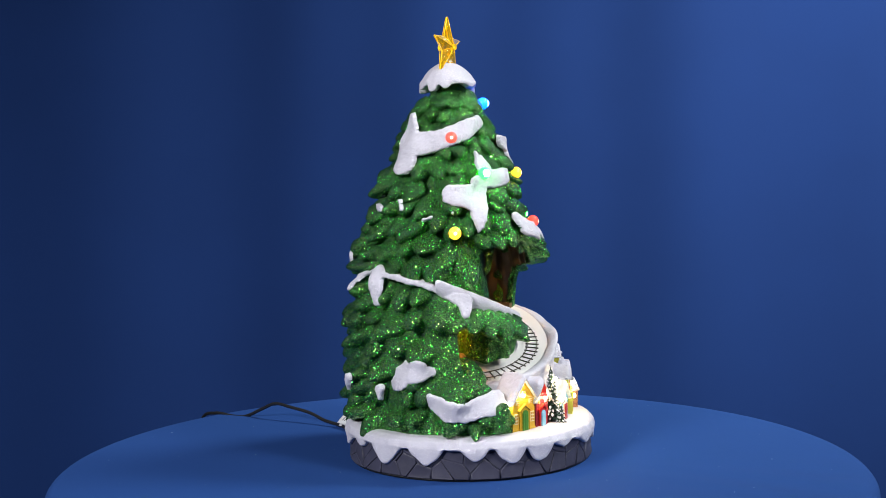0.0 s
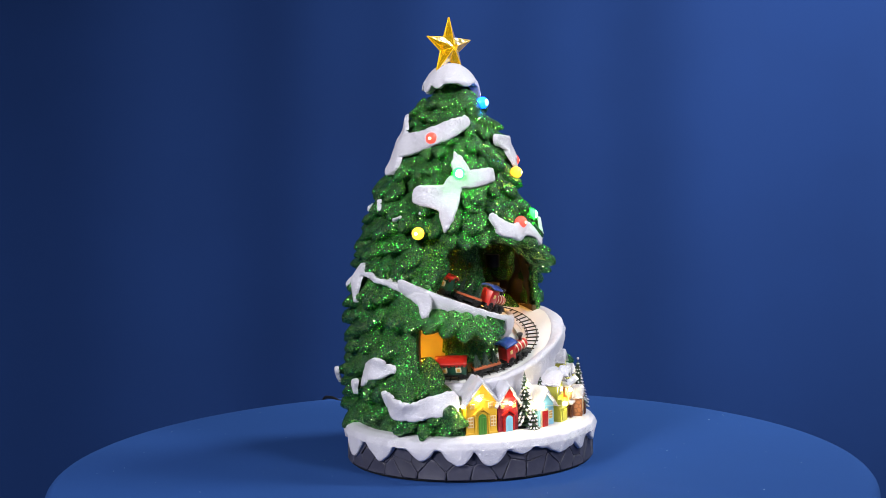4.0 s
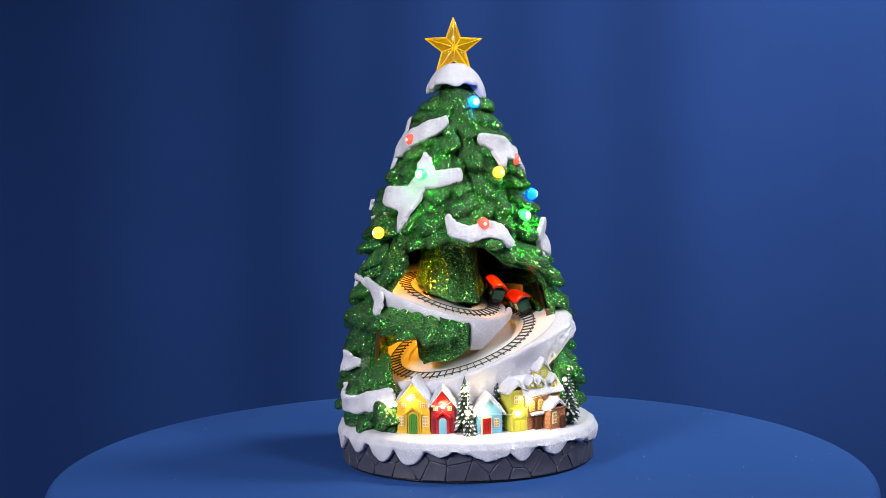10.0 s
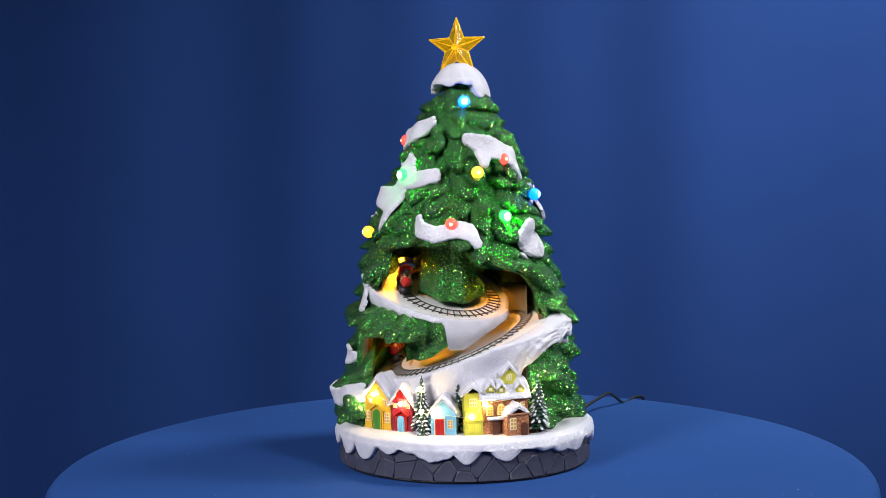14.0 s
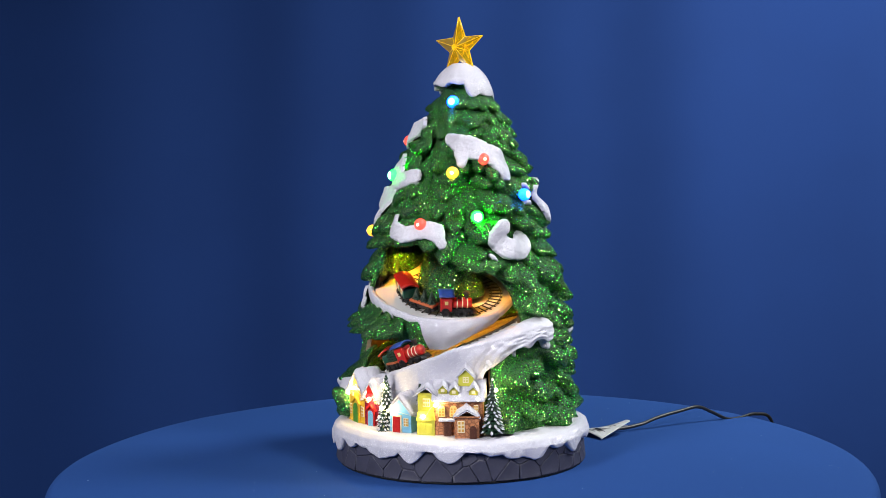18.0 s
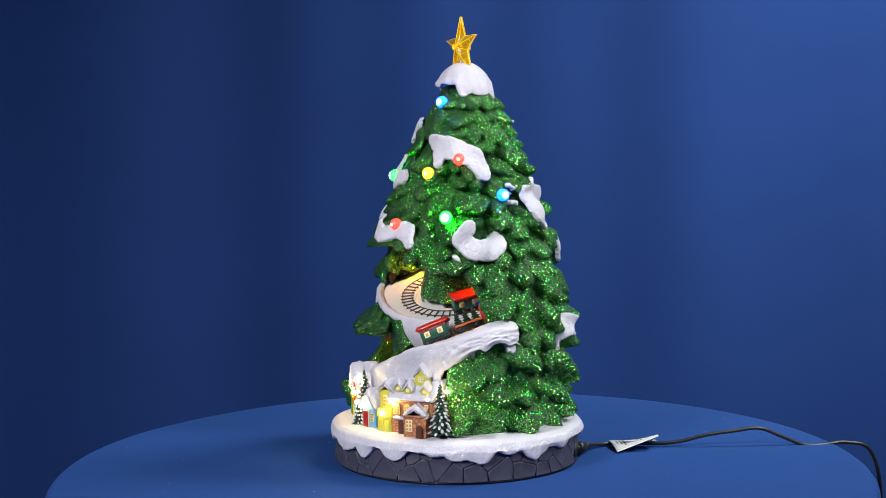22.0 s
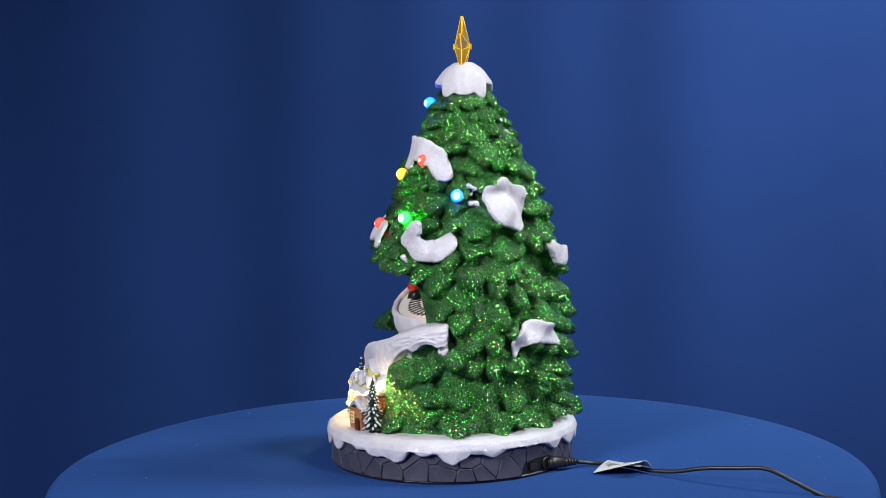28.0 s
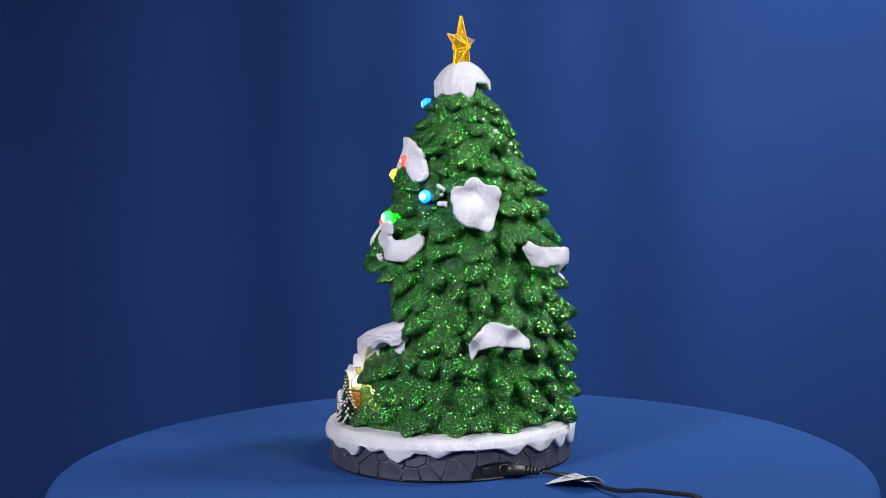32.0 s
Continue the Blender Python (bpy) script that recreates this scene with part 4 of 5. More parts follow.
def slope_at(u, v):
    """Snow that falls from the rim of the lower track to the village, closed below and at its end."""
    deg = -152 + 152 * min(1.0, u / 0.985)
    a = on_plane(LOW, lerp_table(deg, [(-152, 0.0640), (-80, 0.0650), (-45, 0.0690), (-18, 0.0750)]), deg)
    b = on_plane(LOW, lerp_table(deg, [(-152, 0.0735), (-75, 0.0735), (-38, 0.081), (-18, 0.0885), (10, 0.0900)]), deg)
    b.z -= lerp_table(deg, [(-60, 0.0), (-20, 0.0075), (-7, 0.0095)])
    ang = math.atan2(b.y, b.x)
    foot = lerp_table(deg, [(-152, 0.070), (-125, 0.062), (-62, 0.062), (-44, 0.076), (-22, 0.0885), (10, 0.0905)])
    c = Vector((foot * math.cos(ang), foot * math.sin(ang), lerp_table(deg, [(-70, 0.029), (-52, 0.045), (-40, 0.075), (-24, 0.0915), (-7, 0.0985)])))
    if deg > -60:
        c.z -= 0.0060 * max(0.0, noise.noise(Vector((deg * 0.25, 0.5, 7.1))) + 0.1) * min(1.0, (deg + 60) / 10)
    nz = noise.noise(Vector((deg * 0.11, v * 4, 0.3))) + 0.45 * noise.noise(Vector((deg * 0.35, v * 9, 2.3)))
    if v < 0.2:
        k = v / 0.2
        p = a.lerp(b, k)
        p.z += lerp_table(deg, [(-60, 0.0030), (-30, 0.0018)]) * math.sin(k * math.pi * 0.6) + 0.0012 * nz - (0.0016 if v == 0 else 0)
    elif v < 0.9:
        k = (v - 0.2) / 0.7
        p = b.lerp(c, k)
        p.z += lerp_table(deg, [(-60, 0.0020), (-30, 0.0012)]) * math.cos(k * 1.5) + 0.0010 * nz
        out = 0.0030 * math.sin(k * math.pi) * (0.5 + nz)
        p.x += out * math.cos(ang)
        p.y += out * math.sin(ang)
    else:
        k = (v - 0.9) / 0.1
        p = c.lerp(Vector((c.x * 0.86, c.y * 0.86, c.z + 0.0005)), k)
    if u > 0.955:
        heart = (a + b + c) / 3
        k = (u - 0.955) / 0.045
        p = p.lerp(heart, 1 - math.sqrt(max(0.0, 1 - k ** 2.5)))
    return p


part("snow_slope", grid(slope_at, 160, 40), SNOW, tree, "snow bank between the lower track and the houses")


def skirt_at(u, v):
    """Snow over the edge of the upper track."""
    deg = -168 + 164 * u
    wide = lerp_table(deg, [(-168, 0.0700), (-160, 0.0670), (-140, 0.063), (-120, 0.058), (-100, 0.055), (-75, 0.0525), (-50, 0.051), (-28, 0.050), (-4, 0.0505)])
    a = on_plane(TOP, wide - 0.0045, deg)
    b = on_plane(TOP, wide, deg)
    low = lerp_table(deg, [(-168, 0.128), (-160, 0.119), (-150, 0.111), (-143, 0.110), (-130, 0.108), (-115, 0.105), (-95, 0.101), (-76, 0.101), (-74, 0.086), (-62, 0.090), (-45, 0.100), (-28, 0.114)])
    if deg > -75:
        low = max(0.086, 0.0895 + 0.35 * b.x * 0.92 + 0.217 * b.y * 0.92)
    nz = noise.noise(Vector((deg * 0.12, v * 3, 4.3)))
    if v < 0.3:
        k = v / 0.3
        p = a.lerp(b, k)
        p.z += 0.0022 * math.sin(k * math.pi * 0.7) - (0.0014 if v == 0 else 0) + 0.0006 * nz
    else:
        k = (v - 0.3) / 0.7
        p = b.copy()
        p.z = b.z + 0.0018 + (min(low, b.z) - b.z - 0.0018) * k
        ang = math.atan2(b.y, b.x)
        back = -0.010 * k * k + 0.0015 * math.sin(k * 3) + 0.0008 * nz
        p.x += back * math.cos(ang)
        p.y += back * math.sin(ang)
    return p


part("snow_ledge", grid(skirt_at, 156, 30), SNOW, tree, "snow rim below the upper track")

# hidden amber lamps that light the caves; unseen hoods added to aim two of them
for p, r in (((-0.046, -0.005, 0.1610), 0.0035), ((-0.047, 0.027, 0.116), 0.0027), ((0.036, -0.002, 0.1480), 0.0026)):
    lamp = part("cave_lamp", ball(r, 12, 8), LAMP_CAVE, tree, "small amber lamp inside the hollow tree", m=Matrix.Translation(p))
    if p[2] < 0.13:
        continue
    hood = [(0.0, 0.0062), (0.0052, 0.0062), (0.0056, 0.0056), (0.0056, -0.0040), (0.0050, -0.0040), (0.0050, 0.0052), (0.0, 0.0052)]
    part("lamp_hood", lathe(hood, 20), BLACK, lamp, "unseen black hood open below, added to shape lamp light", False)


# ---- trains: engine, flat wagon with firs, coach; x is forwards, z up from the rail ----
def wheels(parent, xs, r, half):
    me = None
    for x in xs:
        for side in (-1, 1):
            m = pose(x, side * half, r, 90, 0, 0)
            if me is None:
                rim = [(r, -0.0005), (r, 0.0005), (r * 0.78, 0.0007), (r * 0.72, 0.0002), (r * 0.30, 0.0002), (r * 0.26, 0.0009), (0.0, 0.0010)]
                tyre = lathe([(0.0, -0.0006), (r * 0.9, -0.0006)] + rim, 20)
                spokes = [xf(box(r * 1.5, 0.0004, 0.0008, 0, pose(0, 0, 0, 0, 0, 45 * k)), Matrix.Identity(4)) for k in range(4)]
                me = part("wheel", join(tyre, *spokes), BLACK, parent, "black spoked wheel", False, m).data
            else:
                part("wheel", me, BLACK, parent, "black spoked wheel", m=m)


def fir_shape(h, r, tiers, seed, n=9):
    """A small moulded fir: a trunk with tiers of uneven hanging twigs."""
    rnd = random.Random(seed)
    out = [lathe([(r * 0.12, 0), (r * 0.10, h * 0.5), (0.0002, h)], 8)]
    for k in range(tiers):
        f = k / tiers
        z = h * (0.10 + 0.84 * f)
        rr = r * (1 - f) ** 0.85 + r * 0.10
        cnt = max(5, round(n * (1 - 0.5 * f)))
        for i in range(cnt):
            a = 2 * math.pi * (i + 0.5 * (k % 2) + rnd.uniform(-0.2, 0.2)) / cnt
            ln = rr * rnd.uniform(0.85, 1.12)
            w = ln * 0.34
            th = h / tiers
            vs = [Vector((0, 0, z + th * 0.7)), Vector((ln * 0.6, w, z - th * 0.05)), Vector((ln, 0, z - th * 0.35)), Vector((ln * 0.6, -w, z - th * 0.05)), Vector((ln * 0.55, 0, z + th * 0.30)), Vector((0, 0, z - th * 0.4))]
            fs = [[0, 4, 1], [4, 2, 1], [0, 3, 4], [4, 3, 2], [5, 1, 2], [5, 2, 3], [0, 1, 5], [0, 5, 3]]
            out.append(xf((vs, fs), Matrix.Rotation(a, 4, "Z")))
    return join(*out)


def fir_snow(h, r, tiers, seed, n=9, share=0.6):
    """Lumps of snow on the twigs of a fir of the same numbers."""
    rnd = random.Random(seed)
    pick = random.Random(seed + 5)
    out = [ball(r * 0.13, 7, 5, Matrix.Translation((0, 0, h * 0.98)))]
    for k in range(tiers):
        f = k / tiers
        z = h * (0.10 + 0.84 * f)
        rr = r * (1 - f) ** 0.85 + r * 0.10
        cnt = max(5, round(n * (1 - 0.5 * f)))
        for i in range(cnt):
            a = 2 * math.pi * (i + 0.5 * (k % 2) + rnd.uniform(-0.2, 0.2)) / cnt
            ln = rr * rnd.uniform(0.85, 1.12)
            if pick.random() < share:
                m = Matrix.Rotation(a, 4, "Z") @ Matrix.Translation((ln * 0.78, 0, z + h / tiers * 0.05)) @ Matrix.Rotation(0.5, 4, "Y")
                out.append(xf(ball(ln * 0.13 + 0.0002, 7, 5), m @ Matrix.Diagonal((1.8, 0.9, 0.5, 1))))
    return join(*out)


def engine():
    loco = part("locomotive", join(lathe([(0.0, 0.0), (0.0031, 0.0), (0.0034, 0.0008), (0.0034, 0.0115), (0.0030, 0.0125), (0.0, 0.0128)], 20)), RED, tree, "red toy steam locomotive with a blue cab roof")
    bo = loco.data
    m = pose(-0.0015, 0, 0.0072, 0, 90, 0)
    for v in bo.vertices:
        v.co = m @ v.co
    part("cab", box(0.0075, 0.0082, 0.0098, 0.0005, pose(-0.0055, 0, 0.0028)), RED, loco)
    part("cab_roof", xf(grid(lambda u, v: ((u - 0.5) * 0.0100, (v - 0.5) * 0.0104, 0.0128 + 0.0022 * math.cos((v - 0.5) * 2.6)), 4, 10), pose(-0.0055, 0, 0)), BLUE, loco, "blue curved cab roof").modifiers.new("thick", "SOLIDIFY").thickness = -0.0010
    for x in (0.0015, 0.0048, 0.0080):
        part("boiler_band", xf(lathe([(0.0035, -0.0004), (0.0037, 0.0), (0.0035, 0.0004)], 18), pose(x, 0, 0.0072, 0, 90, 0)), CREAM, loco)
    part("frame", box(0.0200, 0.0060, 0.0026, 0.0004, pose(0.0005, 0, 0.0014)), BLACK, loco)
    part("cowcatcher", xf(prism([(0, 0), (0.0040, 0.0004), (0.0008, 0.0034), (0, 0.0034)], 0.0072), pose(0.0100, -0.0036, 0.0006)), BLACK, loco, "black cowcatcher")
    part("chimney", lathe([(0.0, 0.0095), (0.0011, 0.0095), (0.0011, 0.0125), (0.0020, 0.0142), (0.0020, 0.0148), (0.0, 0.0148)], 14), BLACK, loco, "black funnel chimney", m=pose(0.0075, 0, 0))
    part("steam_dome", ball(0.0014, 12, 8, pose(0.0032, 0, 0.0104)), BLACK, loco)
    for side in (-1, 1):
        part("cab_window", box(0.0022, 0.0005, 0.0024, 0.0002, pose(-0.0055, side * 0.0042, 0.0078)), WINDOW, loco, "yellow cab window", False)
        part("piston", box(0.0050, 0.0012, 0.0016, 0.0004, pose(0.0075, side * 0.0036, 0.0022)), BLACK, loco)
    wheels(loco, (-0.0060,), 0.0027, 0.0040)
    wheels(loco, (0.0015, 0.0070), 0.0019, 0.0040)
    return loco


def flat_wagon():
    w = part("flat_wagon", box(0.0180, 0.0076, 0.0014, 0.0003, pose(0, 0, 0.0040)), ORANGE, tree, "toy flat wagon loaded with three small fir trees")
    part("frame", box(0.0186, 0.0060, 0.0026, 0.0004, pose(0, 0, 0.0013)), BLACK, w)
    for x, s in ((-0.0058, 1), (0.0, 2), (0.0058, 3)):
        part("fir_load", fir_shape(0.0092, 0.0033, 5, s, 8), FIR, w, "small dark green fir", False, pose(x, 0, 0.0052))
    wheels(w, (-0.0055, 0.0055), 0.0019, 0.0036)
    return w


def coach():
    c = part("coach", box(0.0178, 0.0084, 0.0072, 0.0006, pose(0, 0, 0.0030)), COACH, tree, "dark green toy coach with a red roof")
    part("coach_roof", xf(grid(lambda u, v: ((u - 0.5) * 0.0204, (v - 0.5) * 0.0108, 0.0098 + 0.0026 * math.cos((v - 0.5) * 2.7)), 6, 12), pose(0, 0, 0)), RED, c, "red curved coach roof").modifiers.new("thick", "SOLIDIFY").thickness = -0.0012
    part("frame", box(0.0186, 0.0064, 0.0022, 0.0004, pose(0, 0, 0.0012)), BLACK, c)
    for x in (-0.0044, 0.0044):
        for side in (-1, 1):
            wf = part("coach_window", box(0.0036, 0.0006, 0.0036, 0.0006, pose(x, side * 0.0043, 0.0048)), CREAM, c, "cream-framed coach window", m=pose(0, 0, 0))
            part("pane", box(0.0018, 0.0006, 0.0020, 0.0002, pose(x, side * 0.0046, 0.0056)), PANE, wf)
    for side in (-1, 1):
        drops = [ball(0.0008, 8, 6, pose(-0.0084 + 0.0024 * k, side * 0.0046, 0.0100 - 0.0005 * (k % 2)) @ Matrix.Diagonal((1.3, 0.7, 1, 1))) for k in range(8)]
        part("garland", join(*drops), RED, c, "red garland under the roof edge")
    wheels(c, (-0.0058, 0.0058), 0.0019, 0.0038)
    return c


CARS = []


def ring_pose(m, r, deg):
    a = math.radians(deg)
    return m @ Matrix.Translation((r * math.cos(a), r * math.sin(a), 0.0009)) @ Matrix.Rotation(a + math.pi / 2, 4, "Z")


loco_a, wagon_a, coach_a = engine(), flat_wagon(), coach()
for ring, r, start, rate, step in ((LOW, LOW_R - GAUGE / 2, -192.6, 25.4, 26.0), (TOP, TOP_R - GAUGE / 2, -187.6, 27.9, 38.5)):
    trio = (loco_a, wagon_a, coach_a) if ring is LOW else [copy_thing(o, Matrix.Identity(4)) for o in (loco_a, wagon_a, coach_a)]
    for k, car in enumerate(trio):
        car.scale = (1.18, 1.18, 1.20)
        CARS.append((car, ring, r, start - step * k, rate))


# ---- village ----
def house_frame(x, y, deg):
    """Front at -y, turned so that it faces outwards by deg."""
    return pose(x, y, 0.0312, 0, 0, deg + 90)


def win(parent, x, z, w, h, y=0.0, cols=2, rows=3, mat=None, label="pale yellow window"):
    f = part("window", box(w, 0.0010, h, 0.0002, pose(x, y - 0.0002, z)), mat or CREAM, parent, label, False)
    pw, ph = w / cols * 0.62, h / rows * 0.62
    for i in range(cols):
        for j in range(rows):
            part("pane", box(pw, 0.0004, ph, 0, pose(x + (i - (cols - 1) / 2) * w / cols * 0.92, y - 0.0008, z + h * 0.06 + (j + 0.12) * h / rows * 0.94)), PANE if mat is None else mat, f, smooth=False)


def arch(w, h, n=8):
    r = w / 2
    return [(-r, 0), (r, 0)] + [(r * math.cos(math.pi * k / n), h - r + r * math.sin(math.pi * k / n)) for k in range(n + 1)]


def door(parent, x, w, h, mat, y=0.0, arched=True, label="", frame_mat=None):
    o = arch(w, h) if arched else [(-w / 2, 0), (w / 2, 0), (w / 2, h), (-w / 2, h)]
    if frame_mat:
        part("door_frame", prism([(a * 1.3, b * 1.1) for a, b in o], 0.001, pose(x, y - 0.0009, 0)), frame_mat, parent, smooth=False)
    d = part("door", prism(o, 0.0012, pose(x, y - 0.0014, 0)), mat, parent, label, False)
    for k in range(3):
        part("plank", box(w * 0.24, 0.0004, h * 0.80, 0.0001, pose(x + (k - 1) * w * 0.30, y - 0.0016, h * 0.04)), mat, d, smooth=False)


def gable(w, d, h, top):
    return prism([(-w / 2, 0), (w / 2, 0), (w / 2, h), (0, top), (-w / 2, h)], d)


def roof_snow(w, d, h, top, over=0.0027, thick=0.0034, seed=0):
    """A thick blanket of snow over a gable roof, with a wavy hem."""
    def at(u, v):
        x = (u * 2 - 1) * (w / 2 + over)
        y = -over + v * (d + 2 * over)
        k = abs(u * 2 - 1)
        slope = (top - h) / (w / 2)
        z = top - slope * abs(x)
        nz = noise.noise(Vector((x * 300 + seed, y * 300, seed)))
        n3 = noise.noise(Vector((x * 120 + seed, y * 700, seed + 4)))
        puff = thick * (1 - k ** 6) * (1 - abs(v * 2 - 1) ** 8)
        return (x, y, z + puff + 0.0011 * nz * (1 - k ** 8) + (0.0016 * n3 if k > 0.85 else 0) + 0.0006 * (1 - k))

    upper = grid(at, 26, 18)
    slope = (top - h) / (w / 2)
    lower = [Vector((v.x * 0.98, v.y, top - slope * abs(v.x) - 0.0006)) for v in upper[0]]
    n = len(upper[0])
    fs = upper[1] + [[i + n for i in reversed(f)] for f in upper[1]]
    cu, cv = 27, 19
    edge = [i * cv for i in range(cu)] + [(cu - 1) * cv + j for j in range(1, cv)] + [i * cv + cv - 1 for i in reversed(range(cu - 1))] + [j for j in reversed(range(1, cv - 1))]
    fs += [[edge[i], edge[(i + 1) % len(edge)], edge[(i + 1) % len(edge)] + n, edge[i] + n] for i in range(len(edge))]
    return upper[0] + lower, fs


def porch(parent, x, w, h, top, mat, proud=0.0022, label=""):
    t = 0.0011
    o = [(-w / 2, h), (0, top), (w / 2, h), (w / 2 - 0.0006, h - t), (0, top - t * 1.5), (-w / 2 + 0.0006, h - t)]
    part("porch_roof", prism(o, proud, pose(x, -proud, 0)), mat, parent, label, False)
    for s in (-1, 1):
        part("porch_post", box(0.0010, 0.0010, h - t, 0.0002, pose(x + s * (w / 2 - 0.0016), -0.0010, 0)), mat, parent, smooth=False)


def village():
    m = house_frame(-0.0447, -0.0705, -110)
    yellow = part("yellow_house", gable(0.0240, 0.018, 0.0235, 0.0375), YELLOW, tree, "yellow house with a green arched door and snowy roof", False, m)
    part("roof_snow", roof_snow(0.0240, 0.018, 0.0235, 0.0375, seed=1), SNOW, yellow, "thick snow on the roof")
    door(yellow, 0.0, 0.0062, 0.0150, DOOR_GREEN, -0.0004, True, "green arched plank door", YELLOW)
    porch(yellow, 0.0, 0.0135, 0.0150, 0.0198, YELLOW)
    for s in (-1, 1):
        win(yellow, s * 0.0088, 0.0055, 0.0044, 0.0075)
        win(yellow, s * 0.0070, 0.0190, 0.0034, 0.0034, 0, 2, 2)
    win(yellow, 0.0, 0.0262, 0.0036, 0.0028, 0, 2, 1)
    part("plinth", box(0.0254, 0.0205, 0.0016, 0.0003, pose(0, 0.0098, 0)), YELLOW, yellow, smooth=False)

    m = house_frame(-0.0243, -0.0769, -101)
    red = part("red_house", gable(0.0172, 0.017, 0.0220, 0.0325), BRICK_RED, tree, "red brick house with a light blue door", False, m)
    part("roof_snow", roof_snow(0.0172, 0.017, 0.0220, 0.0325, seed=2), SNOW, red, "thick snow on the roof")
    door(red, 0.0, 0.0058, 0.0120, SKY, -0.0004, True, "light blue arched door", RED)
    porch(red, 0.0, 0.0115, 0.0125, 0.0168, RED)
    for s in (-1, 1):
        win(red, s * 0.0052, 0.0172, 0.0030, 0.0030, 0, 2, 2)
    part("dormer", gable(0.0058, 0.006, 0.0030, 0.0066), RED, red, "red dormer in the snow", False, pose(0, -0.0024, 0.0250))

    m = house_frame(0.0087, -0.0833, -85)
    blue = part("blue_house", gable(0.0184, 0.015, 0.0165, 0.0258), SKY, tree, "light blue boarded house with a red door", False, m)
    part("roof_snow", roof_snow(0.0184, 0.015, 0.0165, 0.0258, seed=3), SNOW, blue, "thick snow on the roof")
    door(blue, -0.0026, 0.0062, 0.0118, RED, -0.0004, False, "red plank door", CREAM)
    win(blue, 0.0050, 0.0050, 0.0042, 0.0062, 0, 2, 3)
    for k in range(7):
        part("board", box(0.0183, 0.0004, 0.0013, 0.0002, pose(0, -0.0001, 0.0006 + 0.0020 * k)), SKY, blue, smooth=False)

    m = house_frame(0.0296, -0.0790, -68.5)
    lime = part("lime_house", prism([(-0.0066, 0), (0.0066, 0), (0.0066, 0.0300), (-0.0066, 0.0300)], 0.016), LIME, tree, "tall lime yellow house with a lean-to roof", False, m)
    part("roof_snow", roof_snow(0.0130, 0.016, 0.0300, 0.0345, seed=4), SNOW, lime, "snow on the roof")
    part("lean_to_roof", xf(prism([(-0.0072, 0.0108), (0.0072, 0.0108), (0.0056, 0.0172), (-0.0056, 0.0172)], 0.0040), pose(0, -0.0038, 0)), LIME, lime, smooth=False)
    part("lean_to_wall", box(0.0132, 0.0030, 0.0110, 0.0002, pose(0, -0.0014, 0)), LIME, lime, smooth=False)
    win(lime, 0.0, 0.0205, 0.0052, 0.0058, 0, 3, 2)
    for s in (-1, 1):
        part("shutter", box(0.0042, 0.0006, 0.0066, 0.0002, pose(s * 0.0026, -0.0031, 0.0020)), LIME, lime, smooth=False)

    m = house_frame(0.0515, -0.0705, -59.6)
    brown = part("stone_house", box(0.0345, 0.018, 0.0255, 0.0003, pose(0, 0.010, 0)), BRICK, tree, "brown stone two-storey house with yellow windows", False, m)

    def broad(u, v):
        y = -0.0020 + 0.022 * u
        x = (v - 0.5) * 0.0380
        nz = noise.noise(Vector((x * 260, y * 260, 8)))
        return (x, y, 0.0262 + 0.0125 * math.sin(min(1, u * 1.25) * math.pi / 2) + 0.0007 * nz + (0.0008 * noise.noise(Vector((x * 500, 1, 2))) if u < 0.1 else 0))

    slab = grid(broad, 18, 30)
    low = [Vector((p.x, p.y, 0.0250)) for p in slab[0]]
    n = len(low)
    cu, cv = 19, 31
    edge = [i * cv for i in range(cu)] + [(cu - 1) * cv + j for j in range(1, cv)] + [i * cv + cv - 1 for i in reversed(range(cu - 1))] + [j for j in reversed(range(1, cv - 1))]
    fs = slab[1] + [[i + n for i in reversed(f)] for f in slab[1]] + [[edge[i], edge[i - 1], edge[i - 1] + n, edge[i] + n] for i in range(len(edge))]
    part("roof_snow", (slab[0] + low, fs), SNOW, brown, "deep snow on the long roof")
    for x in (-0.0120, -0.0035):
        wf = part("window", prism(arch(0.0052, 0.0080), 0.001, pose(x, -0.0006, 0.0140)), WINDOW, brown, "yellow arched window", False)
        for dx in (-0.0011, 0.0011):
            for dz in (0.0008, 0.0028, 0.0048):
                part("pane", box(0.0013, 0.0004, 0.0014, 0, pose(x + dx, -0.0008, 0.0140 + dz)), PANE, wf, smooth=False)
    door(brown, -0.0075, 0.0052, 0.0098, DOOR_BROWN, -0.0004, False, "dark brown plank door")
    part("door_hood", box(0.0130, 0.0050, 0.0022, 0.0009, pose(-0.0075, -0.0010, 0.0108)), SNOW, brown, "snowy hood over the door")
    win(brown, 0.0128, 0.0185, 0.0032, 0.0040, 0, 2, 2)
    for x, z in ((-0.0110, 0.0305), (-0.0030, 0.0295), (0.0110, 0.0295)):
        dm = part("dormer", gable(0.0062, 0.008, 0.0034, 0.0064), LIME, brown, "small yellow dormer under snow", False, pose(x, 0.0005, z))
        part("dormer_snow", roof_snow(0.0062, 0.006, 0.0034, 0.0064, 0.0011, 0.0026, 6), SNOW, dm)
        part("dormer_window", box(0.0026, 0.0006, 0.0022, 0.0002, pose(0, -0.0002, 0.0010)), CREAM, dm, smooth=False)
    tw = part("roof_turret", gable(0.0105, 0.010, 0.0075, 0.0125), LIME, brown, "yellow roof house with a white window", False, pose(0.0050, 0.0060, 0.0350))
    part("turret_snow", roof_snow(0.0105, 0.010, 0.0075, 0.0125, 0.0016, 0.0032, 7), SNOW, tw)
    part("turret_window", box(0.0042, 0.0006, 0.0042, 0.0002, pose(0, -0.0002, 0.0024)), CREAM, tw, "white cross window", False)
